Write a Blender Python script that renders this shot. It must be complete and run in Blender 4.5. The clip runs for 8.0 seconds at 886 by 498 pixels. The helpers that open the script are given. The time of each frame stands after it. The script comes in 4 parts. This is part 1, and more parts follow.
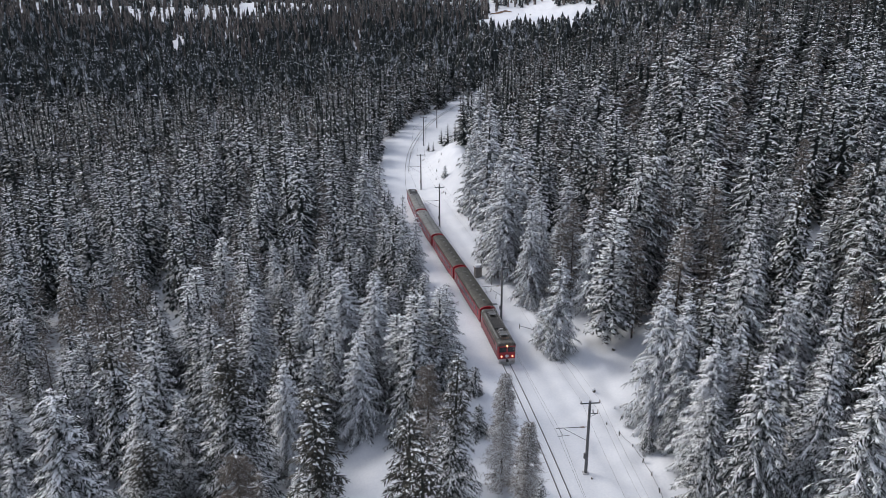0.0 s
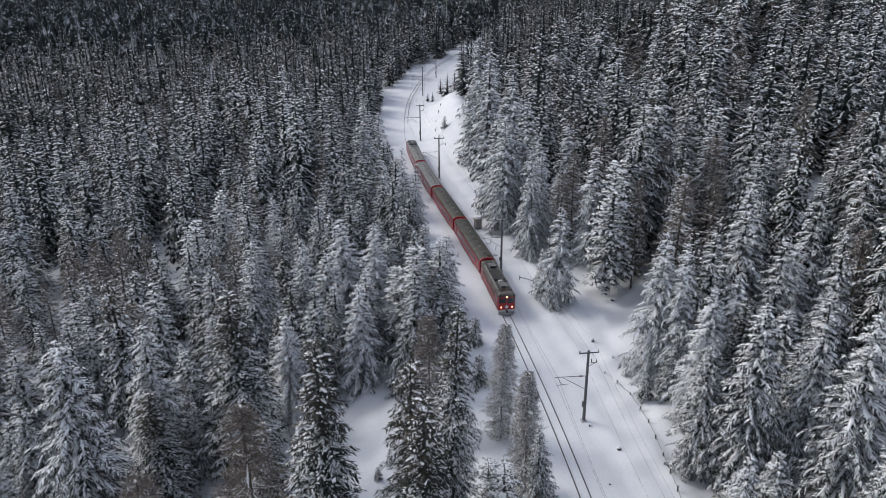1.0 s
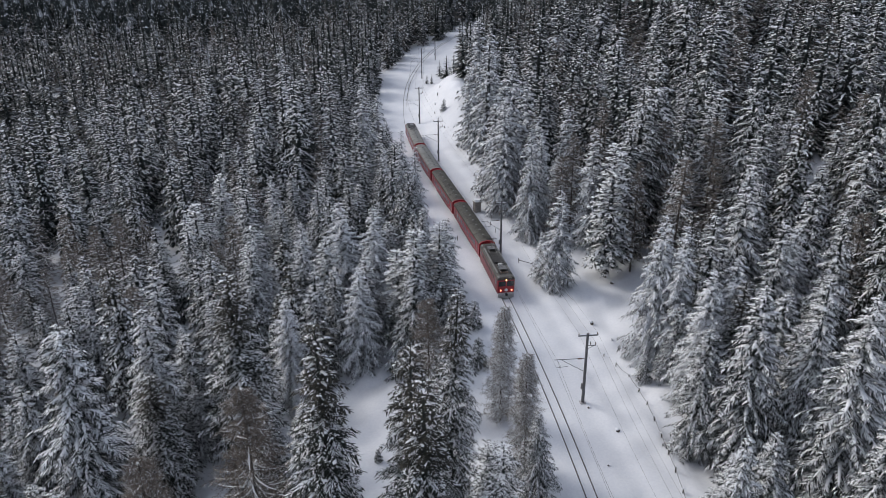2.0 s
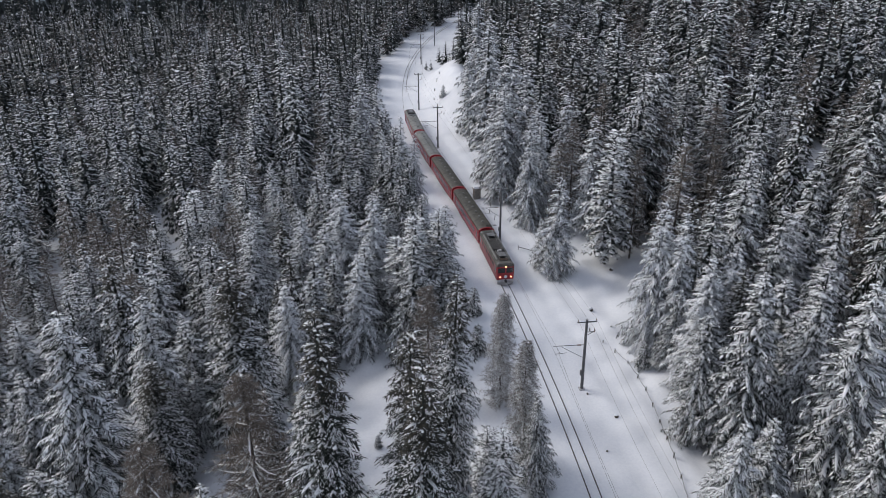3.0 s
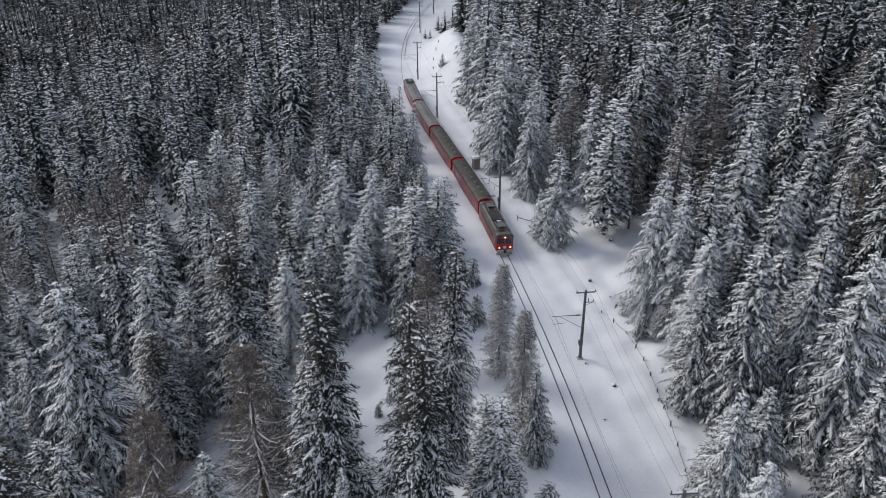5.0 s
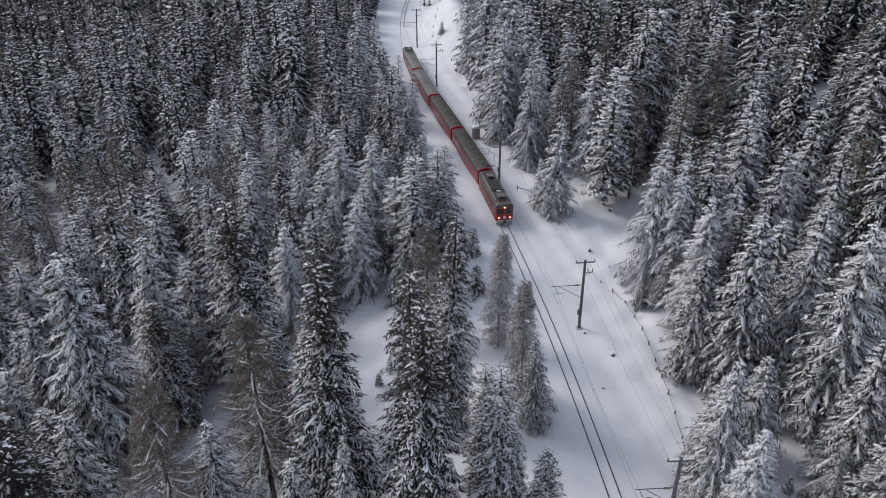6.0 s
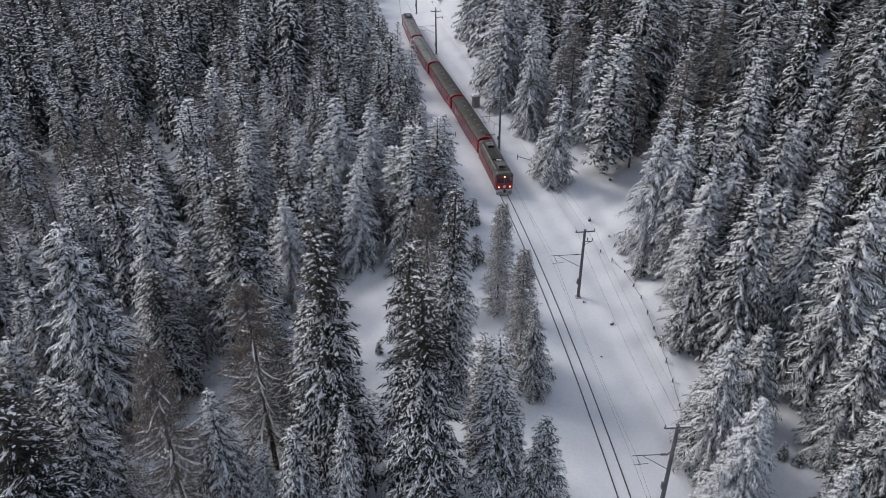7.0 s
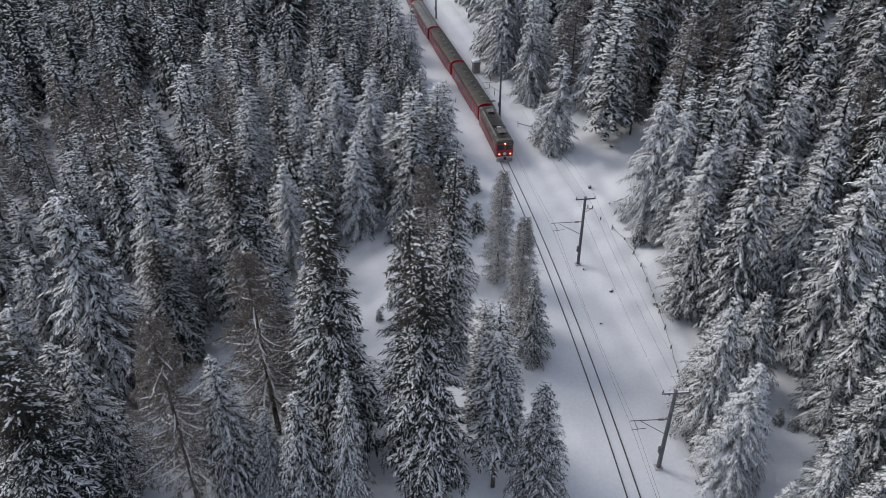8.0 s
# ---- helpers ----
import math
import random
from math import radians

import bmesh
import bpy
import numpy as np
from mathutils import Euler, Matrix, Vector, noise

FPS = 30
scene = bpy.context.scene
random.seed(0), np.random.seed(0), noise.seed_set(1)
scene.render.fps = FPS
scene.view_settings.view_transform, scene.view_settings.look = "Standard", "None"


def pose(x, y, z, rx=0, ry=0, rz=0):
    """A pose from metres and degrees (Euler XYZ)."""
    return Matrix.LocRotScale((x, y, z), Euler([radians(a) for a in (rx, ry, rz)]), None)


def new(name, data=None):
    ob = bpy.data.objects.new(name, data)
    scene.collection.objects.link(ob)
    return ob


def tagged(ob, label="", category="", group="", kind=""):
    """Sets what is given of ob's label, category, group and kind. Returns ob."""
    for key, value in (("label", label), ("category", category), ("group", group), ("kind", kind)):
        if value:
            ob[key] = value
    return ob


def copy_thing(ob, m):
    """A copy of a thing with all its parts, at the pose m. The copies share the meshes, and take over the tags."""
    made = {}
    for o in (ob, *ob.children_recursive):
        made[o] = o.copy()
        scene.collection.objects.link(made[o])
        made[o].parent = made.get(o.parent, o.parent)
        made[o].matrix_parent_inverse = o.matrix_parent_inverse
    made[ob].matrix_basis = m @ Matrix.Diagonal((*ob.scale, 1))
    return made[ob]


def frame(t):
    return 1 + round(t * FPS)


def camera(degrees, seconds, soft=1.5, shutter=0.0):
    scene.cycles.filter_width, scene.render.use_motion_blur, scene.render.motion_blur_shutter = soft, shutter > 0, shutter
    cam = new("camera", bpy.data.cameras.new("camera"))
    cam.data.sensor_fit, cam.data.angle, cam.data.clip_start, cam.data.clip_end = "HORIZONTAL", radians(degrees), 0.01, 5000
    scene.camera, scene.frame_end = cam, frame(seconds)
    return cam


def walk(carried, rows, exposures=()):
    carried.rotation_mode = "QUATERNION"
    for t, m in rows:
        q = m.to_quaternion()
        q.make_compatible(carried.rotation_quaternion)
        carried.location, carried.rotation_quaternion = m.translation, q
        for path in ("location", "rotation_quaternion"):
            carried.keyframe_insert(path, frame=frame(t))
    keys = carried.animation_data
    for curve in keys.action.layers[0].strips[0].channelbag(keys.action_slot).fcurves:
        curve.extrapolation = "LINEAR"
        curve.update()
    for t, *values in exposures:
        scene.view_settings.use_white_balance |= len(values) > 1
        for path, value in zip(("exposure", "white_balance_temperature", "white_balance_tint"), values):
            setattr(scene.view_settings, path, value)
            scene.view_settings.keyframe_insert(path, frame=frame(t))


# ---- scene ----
# A drone that hovers 50 m over a snowy forest railway and tilts slowly down.
cam = camera(63.9, 8.0, soft=0.5)
EYE = 50.5
ROWS = [
    # seconds, pitch, yaw, lean
    (0.0, -17.00, 0.00, 0.00),
    (0.5, -19.05, 0.00, -0.14),
    (1.0, -20.89, 0.00, -0.23),
    (1.5, -21.71, -0.01, -0.29),
    (1.7, -21.93, -0.02, -0.30),
    (2.8, -23.08, -0.08, -0.33),
    (3.0, -23.31, -0.08, -0.33),
    (3.5, -23.86, -0.09, -0.32),
    (4.0, -24.39, -0.10, -0.31),
    (4.5, -24.94, -0.13, -0.31),
    (4.7, -25.17, -0.13, -0.32),
    (5.8, -27.60, -0.14, -0.36),
    (6.0, -28.08, -0.14, -0.37),
    (6.5, -29.32, -0.15, -0.36),
    (7.0, -30.55, -0.15, -0.38),
    (7.5, -31.78, -0.15, -0.38),
    (8.0, -33.17, -0.12, -0.43),
]
walk(cam, [(t, pose(0, 0, EYE, 0, 0, yaw) @ pose(0, 0, 0, 90 + pitch, 0, 0) @ pose(0, 0, 0, 0, 0, lean)) for t, pitch, yaw, lean in ROWS],
     exposures=[(0.0, 0.78), (1.5, 0.68), (4.0, 0.63), (8.0, 0.50)])

# ---- light: a bright overcast winter day ----
SUN_UP, SUN_ROUND = 38.0, 300.0
world = bpy.data.worlds.new("world")
scene.world = world
world.use_nodes = True
sky = world.node_tree.nodes.new("ShaderNodeTexSky")
sky.sky_type, sky.sun_disc = "NISHITA", False
sky.sun_elevation, sky.sun_rotation = radians(SUN_UP), radians(SUN_ROUND)
sky.air_density, sky.dust_density, sky.ozone_density = 1.0, 3.5, 1.0
haze = world.node_tree.nodes.new("ShaderNodeMixRGB")
haze.inputs[0].default_value = 0.55
haze.inputs[2].default_value = (6.8, 7.4, 9.1, 1)
world.node_tree.links.new(sky.outputs[0], haze.inputs[1])
world.node_tree.links.new(haze.outputs[0], world.node_tree.nodes["Background"].inputs[0])
world.node_tree.nodes["Background"].inputs[1].default_value = 0.056
sun = new("sun", bpy.data.lights.new("sun", "SUN"))
sun.data.energy, sun.data.angle, sun.data.color = 1.05, radians(25), (1.0, 0.98, 0.96)
sun.rotation_euler = Euler((radians(90 - SUN_UP), 0, radians(180 - SUN_ROUND)))


# ---- materials ----
def material(name, rough=0.6, metal=0.0):
    m = bpy.data.materials.new(name)
    m.use_nodes = True
    b = m.node_tree.nodes["Principled BSDF"]
    b.inputs["Roughness"].default_value, b.inputs["Metallic"].default_value = rough, metal
    return m, m.node_tree, b


def mottled(name, dark, light, scale, rough=0.6, metal=0.0, bump=0.0, fine=8.0, island=0.0, low=0.35, high=0.65, coords="Object", each=0.0):
    """Two colours mixed by noise at two scales, with a fine relief. each: how far the mix differs from thing to thing."""
    m, tree, b = material(name, rough, metal)
    tex = tree.nodes.new("ShaderNodeTexCoord")
    big, small = tree.nodes.new("ShaderNodeTexNoise"), tree.nodes.new("ShaderNodeTexNoise")
    big.inputs["Scale"].default_value, small.inputs["Scale"].default_value = scale, scale * fine
    big.inputs["Detail"].default_value = small.inputs["Detail"].default_value = 3
    for n in (big, small):
        tree.links.new(tex.outputs[coords], n.inputs["Vector"])
    add = tree.nodes.new("ShaderNodeMath")
    add.operation = "MULTIPLY_ADD"
    tree.links.new(small.outputs["Fac"], add.inputs[0])
    add.inputs[1].default_value = 0.5
    half = tree.nodes.new("ShaderNodeMath")
    half.operation = "MULTIPLY"
    half.inputs[1].default_value = 0.5
    tree.links.new(big.outputs["Fac"], half.inputs[0])
    tree.links.new(half.outputs[0], add.inputs[2])
    fac = add.outputs[0]
    if island:
        geo = tree.nodes.new("ShaderNodeNewGeometry")
        more = tree.nodes.new("ShaderNodeMath")
        more.operation = "MULTIPLY_ADD"
        tree.links.new(geo.outputs["Random Per Island"], more.inputs[0])
        more.inputs[1].default_value = island
        less = tree.nodes.new("ShaderNodeMath")
        less.operation = "SUBTRACT"
        tree.links.new(fac, less.inputs[0])
        less.inputs[1].default_value = island / 2
        tree.links.new(less.outputs[0], more.inputs[2])
        fac = more.outputs[0]
    if each:
        who = tree.nodes.new("ShaderNodeObjectInfo")
        shift = tree.nodes.new("ShaderNodeMapRange")
        shift.inputs["To Min"].default_value, shift.inputs["To Max"].default_value = -each, each
        tree.links.new(who.outputs["Random"], shift.inputs["Value"])
        own = tree.nodes.new("ShaderNodeMath")
        tree.links.new(fac, own.inputs[0])
        tree.links.new(shift.outputs[0], own.inputs[1])
        fac = own.outputs[0]
    rampn = tree.nodes.new("ShaderNodeValToRGB")
    rampn.color_ramp.elements[0].position, rampn.color_ramp.elements[1].position = low, high
    rampn.color_ramp.elements[0].color, rampn.color_ramp.elements[1].color = (*dark, 1), (*light, 1)
    tree.links.new(fac, rampn.inputs[0])
    tree.links.new(rampn.outputs[0], b.inputs["Base Color"])
    if bump:
        bn = tree.nodes.new("ShaderNodeBump")
        bn.inputs["Strength"].default_value, bn.inputs["Distance"].default_value = bump, 0.05
        tree.links.new(fac, bn.inputs["Height"])
        tree.links.new(bn.outputs[0], b.inputs["Normal"])
    return m


M_SNOW = mottled("snow_ground", (0.77, 0.785, 0.82), (0.87, 0.88, 0.90), 0.25, 0.75, bump=0.5, fine=14)
M_CAP = mottled("snow_on_branches", (0.09, 0.10, 0.10), (0.95, 0.96, 0.97), 1.8, 0.7, island=0.12, low=0.37, high=0.44, fine=5, each=0.045)
M_CAP_CLEAN = mottled("snow_cap", (0.78, 0.80, 0.83), (0.90, 0.91, 0.93), 1.6, 0.7, bump=0.3)
M_NEEDLE = mottled("spruce_needles", (0.012, 0.018, 0.015), (0.60, 0.62, 0.64), 1.8, 0.75, island=0.12, low=0.54, high=0.655, fine=5, each=0.05)
M_NEEDLE_FROST = mottled("frosted_needles", (0.020, 0.024, 0.022), (0.60, 0.62, 0.64), 1.8, 0.75, island=0.14, low=0.43, high=0.60, fine=5)
M_CAP_FULL = mottled("thick_snow_on_branches", (0.34, 0.35, 0.36), (0.92, 0.93, 0.95), 1.8, 0.7, island=0.12, low=0.34, high=0.44, fine=5)
M_NEEDLE_DEEP = mottled("deep_green_needles", (0.012, 0.017, 0.012), (0.30, 0.31, 0.31), 1.8, 0.75, island=0.10, low=0.60, high=0.72, fine=5)
M_NEEDLE_BROWN = mottled("cone_laden_needles", (0.013, 0.014, 0.010), (0.10, 0.088, 0.066), 1.8, 0.75, island=0.15, low=0.46, high=0.68, fine=5)
M_DUSTED = mottled("dusted_needles", (0.017, 0.024, 0.022), (0.60, 0.62, 0.65), 0.16, 0.75, island=0.10, low=0.545, high=0.64, fine=12)
M_TWIG = mottled("larch_twigs", (0.085, 0.070, 0.058), (0.28, 0.24, 0.205), 1.2, 0.8, island=0.5)
# larch twigs of the far forest, aerial haze mixed into their grey-brown
M_TWIG_HAZED = mottled("hazed_larch_twigs", (0.070, 0.060, 0.053), (0.23, 0.20, 0.18), 0.3, 0.8, island=0.4)
M_BARK = mottled("bark", (0.035, 0.028, 0.022), (0.12, 0.10, 0.085), 3.0, 0.9, bump=0.6)
M_RUST = mottled("rail_steel", (0.06, 0.045, 0.038), (0.15, 0.11, 0.09), 4.0, 0.45, 0.6)
M_DIRTY = mottled("gritty_snow", (0.36, 0.35, 0.35), (0.66, 0.65, 0.65), 1.5, 0.85, bump=0.6)
M_POLE = mottled("weathered_pole", (0.075, 0.075, 0.077), (0.17, 0.17, 0.175), 2.5, 0.7)
M_WIRE = mottled("wire", (0.10, 0.10, 0.10), (0.22, 0.21, 0.20), 1.0, 0.5, 0.7)
M_PORCELAIN = mottled("porcelain", (0.12, 0.07, 0.05), (0.24, 0.16, 0.12), 4.0, 0.25)
M_WOOD = mottled("grey_boards", (0.18, 0.16, 0.145), (0.38, 0.35, 0.32), 3.0, 0.85, bump=0.4)
M_RED = mottled("red_paint", (0.22, 0.009, 0.016), (0.36, 0.015, 0.025), 0.7, 0.4)
M_RED_DUSTY = mottled("dusty_red_paint", (0.20, 0.035, 0.040), (0.30, 0.15, 0.15), 0.9, 0.6)
M_ROOF_DARK = mottled("sooty_roof", (0.032, 0.029, 0.022), (0.092, 0.086, 0.068), 0.5, 0.6, fine=5)
M_ROOF_DUST = mottled("dusty_grey_roof", (0.045, 0.042, 0.037), (0.135, 0.128, 0.117), 0.8, 0.7, fine=6)
M_ROOF_BLACK = mottled("black_roof", (0.016, 0.015, 0.014), (0.065, 0.06, 0.055), 0.6, 0.6, fine=5)
M_ROOF_GREY = mottled("grey_roof", (0.13, 0.13, 0.12), (0.27, 0.27, 0.255), 0.5, 0.6, fine=5)
M_BLACK = mottled("black_gear", (0.012, 0.012, 0.012), (0.05, 0.048, 0.045), 1.5, 0.55)
M_STEEL = mottled("worn_steel", (0.16, 0.16, 0.16), (0.36, 0.36, 0.36), 2.0, 0.45, 0.5)
M_GLASS = mottled("dark_window_glass", (0.010, 0.012, 0.014), (0.03, 0.034, 0.038), 0.8, 0.08)
M_WHITE = mottled("white_enamel", (0.62, 0.62, 0.62), (0.8, 0.8, 0.8), 2.0, 0.4)


def lamp_glass(name, colour, power):
    m, tree, b = material(name, 0.2)
    b.inputs["Base Color"].default_value = (*colour, 1)
    b.inputs["Emission Color"].default_value = (*colour, 1)
    b.inputs["Emission Strength"].default_value = power
    return m


M_LAMP = lamp_glass("lit_headlight", (1.0, 0.52, 0.25), 2.0)
M_LAMP_RED = lamp_glass("lit_red_lamp", (1.0, 0.34, 0.20), 1.8)


# ---- mesh helpers ----
def part(name, bm, mat, parent=None, label=""):
    """One mesh object out of a bmesh, under parent."""
    me = bpy.data.meshes.new(name)
    bm.normal_update()
    bm.to_mesh(me)
    bm.free()
    for m in mat if isinstance(mat, (list, tuple)) else [mat]:
        me.materials.append(m)
    ob = new(name, me)
    ob.parent = parent
    return tagged(ob, label)


def from_tris(name, v, f, mi, mats):
    """A mesh out of arrays of corners, triangles and material slots."""
    me = bpy.data.meshes.new(name)
    n = len(f)
    me.vertices.add(len(v))
    me.vertices.foreach_set("co", np.asarray(v, np.float32).ravel())
    me.loops.add(3 * n)
    me.loops.foreach_set("vertex_index", np.asarray(f, np.int32).ravel())
    me.polygons.add(n)
    me.polygons.foreach_set("loop_start", np.arange(0, 3 * n, 3, dtype=np.int32))
    me.polygons.foreach_set("material_index", np.asarray(mi, np.int32))
    for m in mats:
        me.materials.append(m)
    me.update(calc_edges=True)
    return me


def box(bm, x0, x1, y0, y1, z0, z1, bevel=0.0):
    made = bmesh.ops.create_cube(bm, size=1.0, matrix=Matrix.LocRotScale(((x0 + x1) / 2, (y0 + y1) / 2, (z0 + z1) / 2), None, (x1 - x0, y1 - y0, z1 - z0)))
    if bevel:
        es = list({e for v in made["verts"] for e in v.link_edges})
        bmesh.ops.bevel(bm, geom=es, offset=bevel, segments=2, affect="EDGES")
    return bm


def tube(bm, a, b, r0, r1=None, sides=8):
    a, b = Vector(a), Vector(b)
    r1 = r0 if r1 is None else r1
    way = b - a
    m = Matrix.Translation((a + b) / 2) @ way.to_track_quat("Z", "Y").to_matrix().to_4x4()
    bmesh.ops.create_cone(bm, cap_ends=True, segments=sides, radius1=r0, radius2=r1, depth=way.length, matrix=m)
    return bm


def extrude(bm, outline, y0, y1, taper=None):
    """A prism along y over an outline of (x, z)."""
    a = [bm.verts.new((x, y0, z)) for x, z in outline]
    b = [bm.verts.new((x, y1, z)) for x, z in (taper or outline)]
    n = len(outline)
    bm.faces.new(a)
    bm.faces.new(b[::-1])
    for i in range(n):
        bm.faces.new((a[(i + 1) % n], a[i], b[i], b[(i + 1) % n]))
    bmesh.ops.recalc_face_normals(bm, faces=bm.faces)
    return bm


def thing(name, m, label, category, group="", kind=""):
    ob = new(name)
    ob.matrix_basis = m
    return tagged(ob, label, category, group, kind)


# ---- ground ----
# the line of the track, as x over y
LINE_Y = np.array([-400.0, -120.0, -40.0, 0.0, 41.5, 65.0, 93.0, 109.0, 132.0, 159.0, 176.0, 196.0, 214.0, 234.0, 250.0, 270.0, 302.0, 325.0, 353.0, 390.0, 440.0, 600.0])
LINE_X = np.array([-20.0, 12.0, 16.0, 16.6, 15.3, 13.2, 9.5, 6.8, 1.8, -4.2, -7.2, -9.8, -11.0, -11.6, -11.4, -10.1, -6.4, -2.2, 4.9, 16.0, 34.0, 95.0])
LINE_M = np.gradient(LINE_X, LINE_Y)
GRADE = 0.0425


def track_x(y):
    """The track's x at y, by a cubic through the points."""
    y = np.clip(np.asarray(y, float), LINE_Y[0], LINE_Y[-1])
    i = np.clip(np.searchsorted(LINE_Y, y) - 1, 0, len(LINE_Y) - 2)
    h = LINE_Y[i + 1] - LINE_Y[i]
    u = (y - LINE_Y[i]) / h
    return ((2 * u**3 - 3 * u**2 + 1) * LINE_X[i] + (u**3 - 2 * u**2 + u) * h * LINE_M[i]
            + (3 * u**2 - 2 * u**3) * LINE_X[i + 1] + (u**3 - u**2) * h * LINE_M[i + 1])


def ramp(v, w):
    """Zero below 0, v above, rounded over about w."""
    return w * np.logaddexp(0.0, np.asarray(v, float) / w)


def offset(x, y):
    """Signed distance from the track, plus to its right."""
    k = (track_x(np.asarray(y) + 1.0) - track_x(np.asarray(y) - 1.0)) / 2
    return (x - track_x(y)) / np.sqrt(1 + k * k)


def ground(x, y):
    """Height of the snow."""
    x, y = np.asarray(x, float), np.asarray(y, float)
    d = offset(x, y)
    yy = np.clip(y, -400, 1200)
    z = GRADE * np.minimum(yy, 520) - 0.10
    right = 0.27 * ramp(d - 19, 3.0)
    z = z + 150 * np.tanh(right / 150)
    z = z - 13 * np.tanh(0.15 * ramp(-d - 7, 1.6) / 13)
    z = z + 0.11 * ramp(y - 480, 50) + 0.10 * ramp(-x - 330, 60)
    z = z + 9.5 * np.exp(-(((d - 15) / 6.5) ** 2) - ((y - 208) / 30) ** 2)
    away = np.clip((np.abs(d) - 5) / 12, 0, 1)
    far = np.clip((np.hypot(x, y) - 200) / 500, 0, 1)
    z = z + away * (0.55 * np.sin(x * 0.21 + 1.3) * np.sin(y * 0.17 + 0.6) + 0.35 * np.sin(x * 0.43 + y * 0.31)
                    + 0.22 * np.sin(x * 0.9 - y * 0.7 + 2.0))
    z = z + far * (6 * np.sin(x * 0.013 + y * 0.009 + 1.0) + 5 * np.sin(y * 0.017 - x * 0.007))
    z = z + np.clip((np.abs(d) - 1.6) / 3, 0, 1) * (0.10 * np.sin(x * 1.7 + y * 0.4) + 0.07 * np.sin(y * 1.3 - x * 0.8))
    return z


def stretch(spans):
    """Steps along a line: (from, to, step) ..."""
    return np.unique(np.concatenate([np.arange(a, b, s) for a, b, s in spans] + [[spans[-1][1]]]))


def build_ground():
    ys = stretch([(-400, -60, 30), (-60, 20, 5), (20, 140, 0.9), (140, 260, 1.6), (260, 420, 4), (420, 900, 15), (900, 1600, 50), (1600, 4600, 250)])
    right = stretch([(0, 3, 0.3), (3, 14, 0.7), (14, 45, 1.5), (45, 120, 4), (120, 400, 14), (400, 1200, 60), (1200, 3600, 300)])
    ds = np.concatenate([-right[:0:-1], right])
    gx = track_x(ys)[:, None] + ds[None, :]
    gy = np.repeat(ys[:, None], len(ds), 1)
    gz = ground(gx, gy)
    v = np.stack([gx, gy, gz], 2).reshape(-1, 3)
    i = np.arange(len(ys) * len(ds)).reshape(len(ys), len(ds))
    a, b, c, d = i[:-1, :-1].ravel(), i[:-1, 1:].ravel(), i[1:, 1:].ravel(), i[1:, :-1].ravel()
    f = np.concatenate([np.stack([a, b, c], 1), np.stack([a, c, d], 1)])
    me = from_tris("ground", v, f, np.zeros(len(f)), [M_SNOW])
    me.polygons.foreach_set("use_smooth", np.ones(len(f), bool))
    return tagged(new("ground", me), "deep fresh snow over the forest floor and railway clearing", "snow ground", kind="structure")


build_ground()


def ribbon(name, y0, y1, step, side, outline, mat, parent=None, label=""):
    """A bar of that outline (x, z) along the track, side metres off its middle."""
    ys = np.arange(y0, y1, step)
    k = (track_x(ys + 1) - track_x(ys - 1)) / 2
    n = np.sqrt(1 + k * k)
    bm = bmesh.new()
    rows = []
    for y, x, kk, nn in zip(ys, track_x(ys), k, n):
        rows.append([bm.verts.new((x + (side + u) / nn, y - kk * (side + u) / nn, GRADE * y + w)) for u, w in outline])
    m = len(outline)
    for p, q in zip(rows, rows[1:]):
        for j in range(m):
            bm.faces.new((p[j], p[(j + 1) % m], q[(j + 1) % m], q[j]))
    bm.faces.new(rows[0][::-1])
    bm.faces.new(rows[-1])
    bmesh.ops.recalc_face_normals(bm, faces=bm.faces)
    return part(name, bm, mat, parent, label)


track = thing("railway_track", Matrix(), "single metre-gauge railway track half buried in snow", "railway track", kind="structure")
for s in (-0.535, 0.535):
    ribbon("rail", 10, 420, 2.0, s, [(-0.035, -0.12), (0.035, -0.12), (0.035, 0.0), (-0.035, 0.0)], M_RUST, track, "rusty brown steel rail")
    ribbon("groove", 10, 420, 2.0, s, [(-0.085, -0.14), (0.085, -0.14), (0.065, -0.075), (-0.065, -0.075)], M_DIRTY, track, "gritty grey snow beside the rail")


def on_track(y, side=0.0):
    """A pose on the track at y: its y axis runs down the line, towards the eye."""
    k = float(track_x(y + 1) - track_x(y - 1)) / 2
    n = math.sqrt(1 + k * k)
    x = float(track_x(y)) + side / n
    back = Vector((-k / n, -1 / n, -GRADE)).normalized()
    across = back.cross(Vector((0, 0, 1))).normalized()
    up = across.cross(back)
    m = Matrix((across, back, up)).transposed().to_4x4()
    m.translation = (x, y - k * side / n, GRADE * y)
    return m

# ---- train ----
def side_panes(parent, y0, y1, n, z0, z1, half, wide=0.78, label="dark train window in a pale frame"):
    """A row of framed windows on both flanks."""
    step = (y1 - y0) / n
    for sg in (-1, 1):
        for i in range(n):
            c = y0 + step * (i + 0.5)
            h = step * wide / 2
            x = sg * half
            rim = part("window", box(bmesh.new(), min(x, x + sg * 0.015), max(x, x + sg * 0.015), c - h, c + h, z0, z1), M_STEEL, parent, "pale metal window frame")
            part("pane", box(bmesh.new(), min(x, x + sg * 0.03), max(x, x + sg * 0.03), c - h + 0.06, c + h - 0.06, z0 + 0.06, z1 - 0.06), M_GLASS, rim, "dark glass pane")


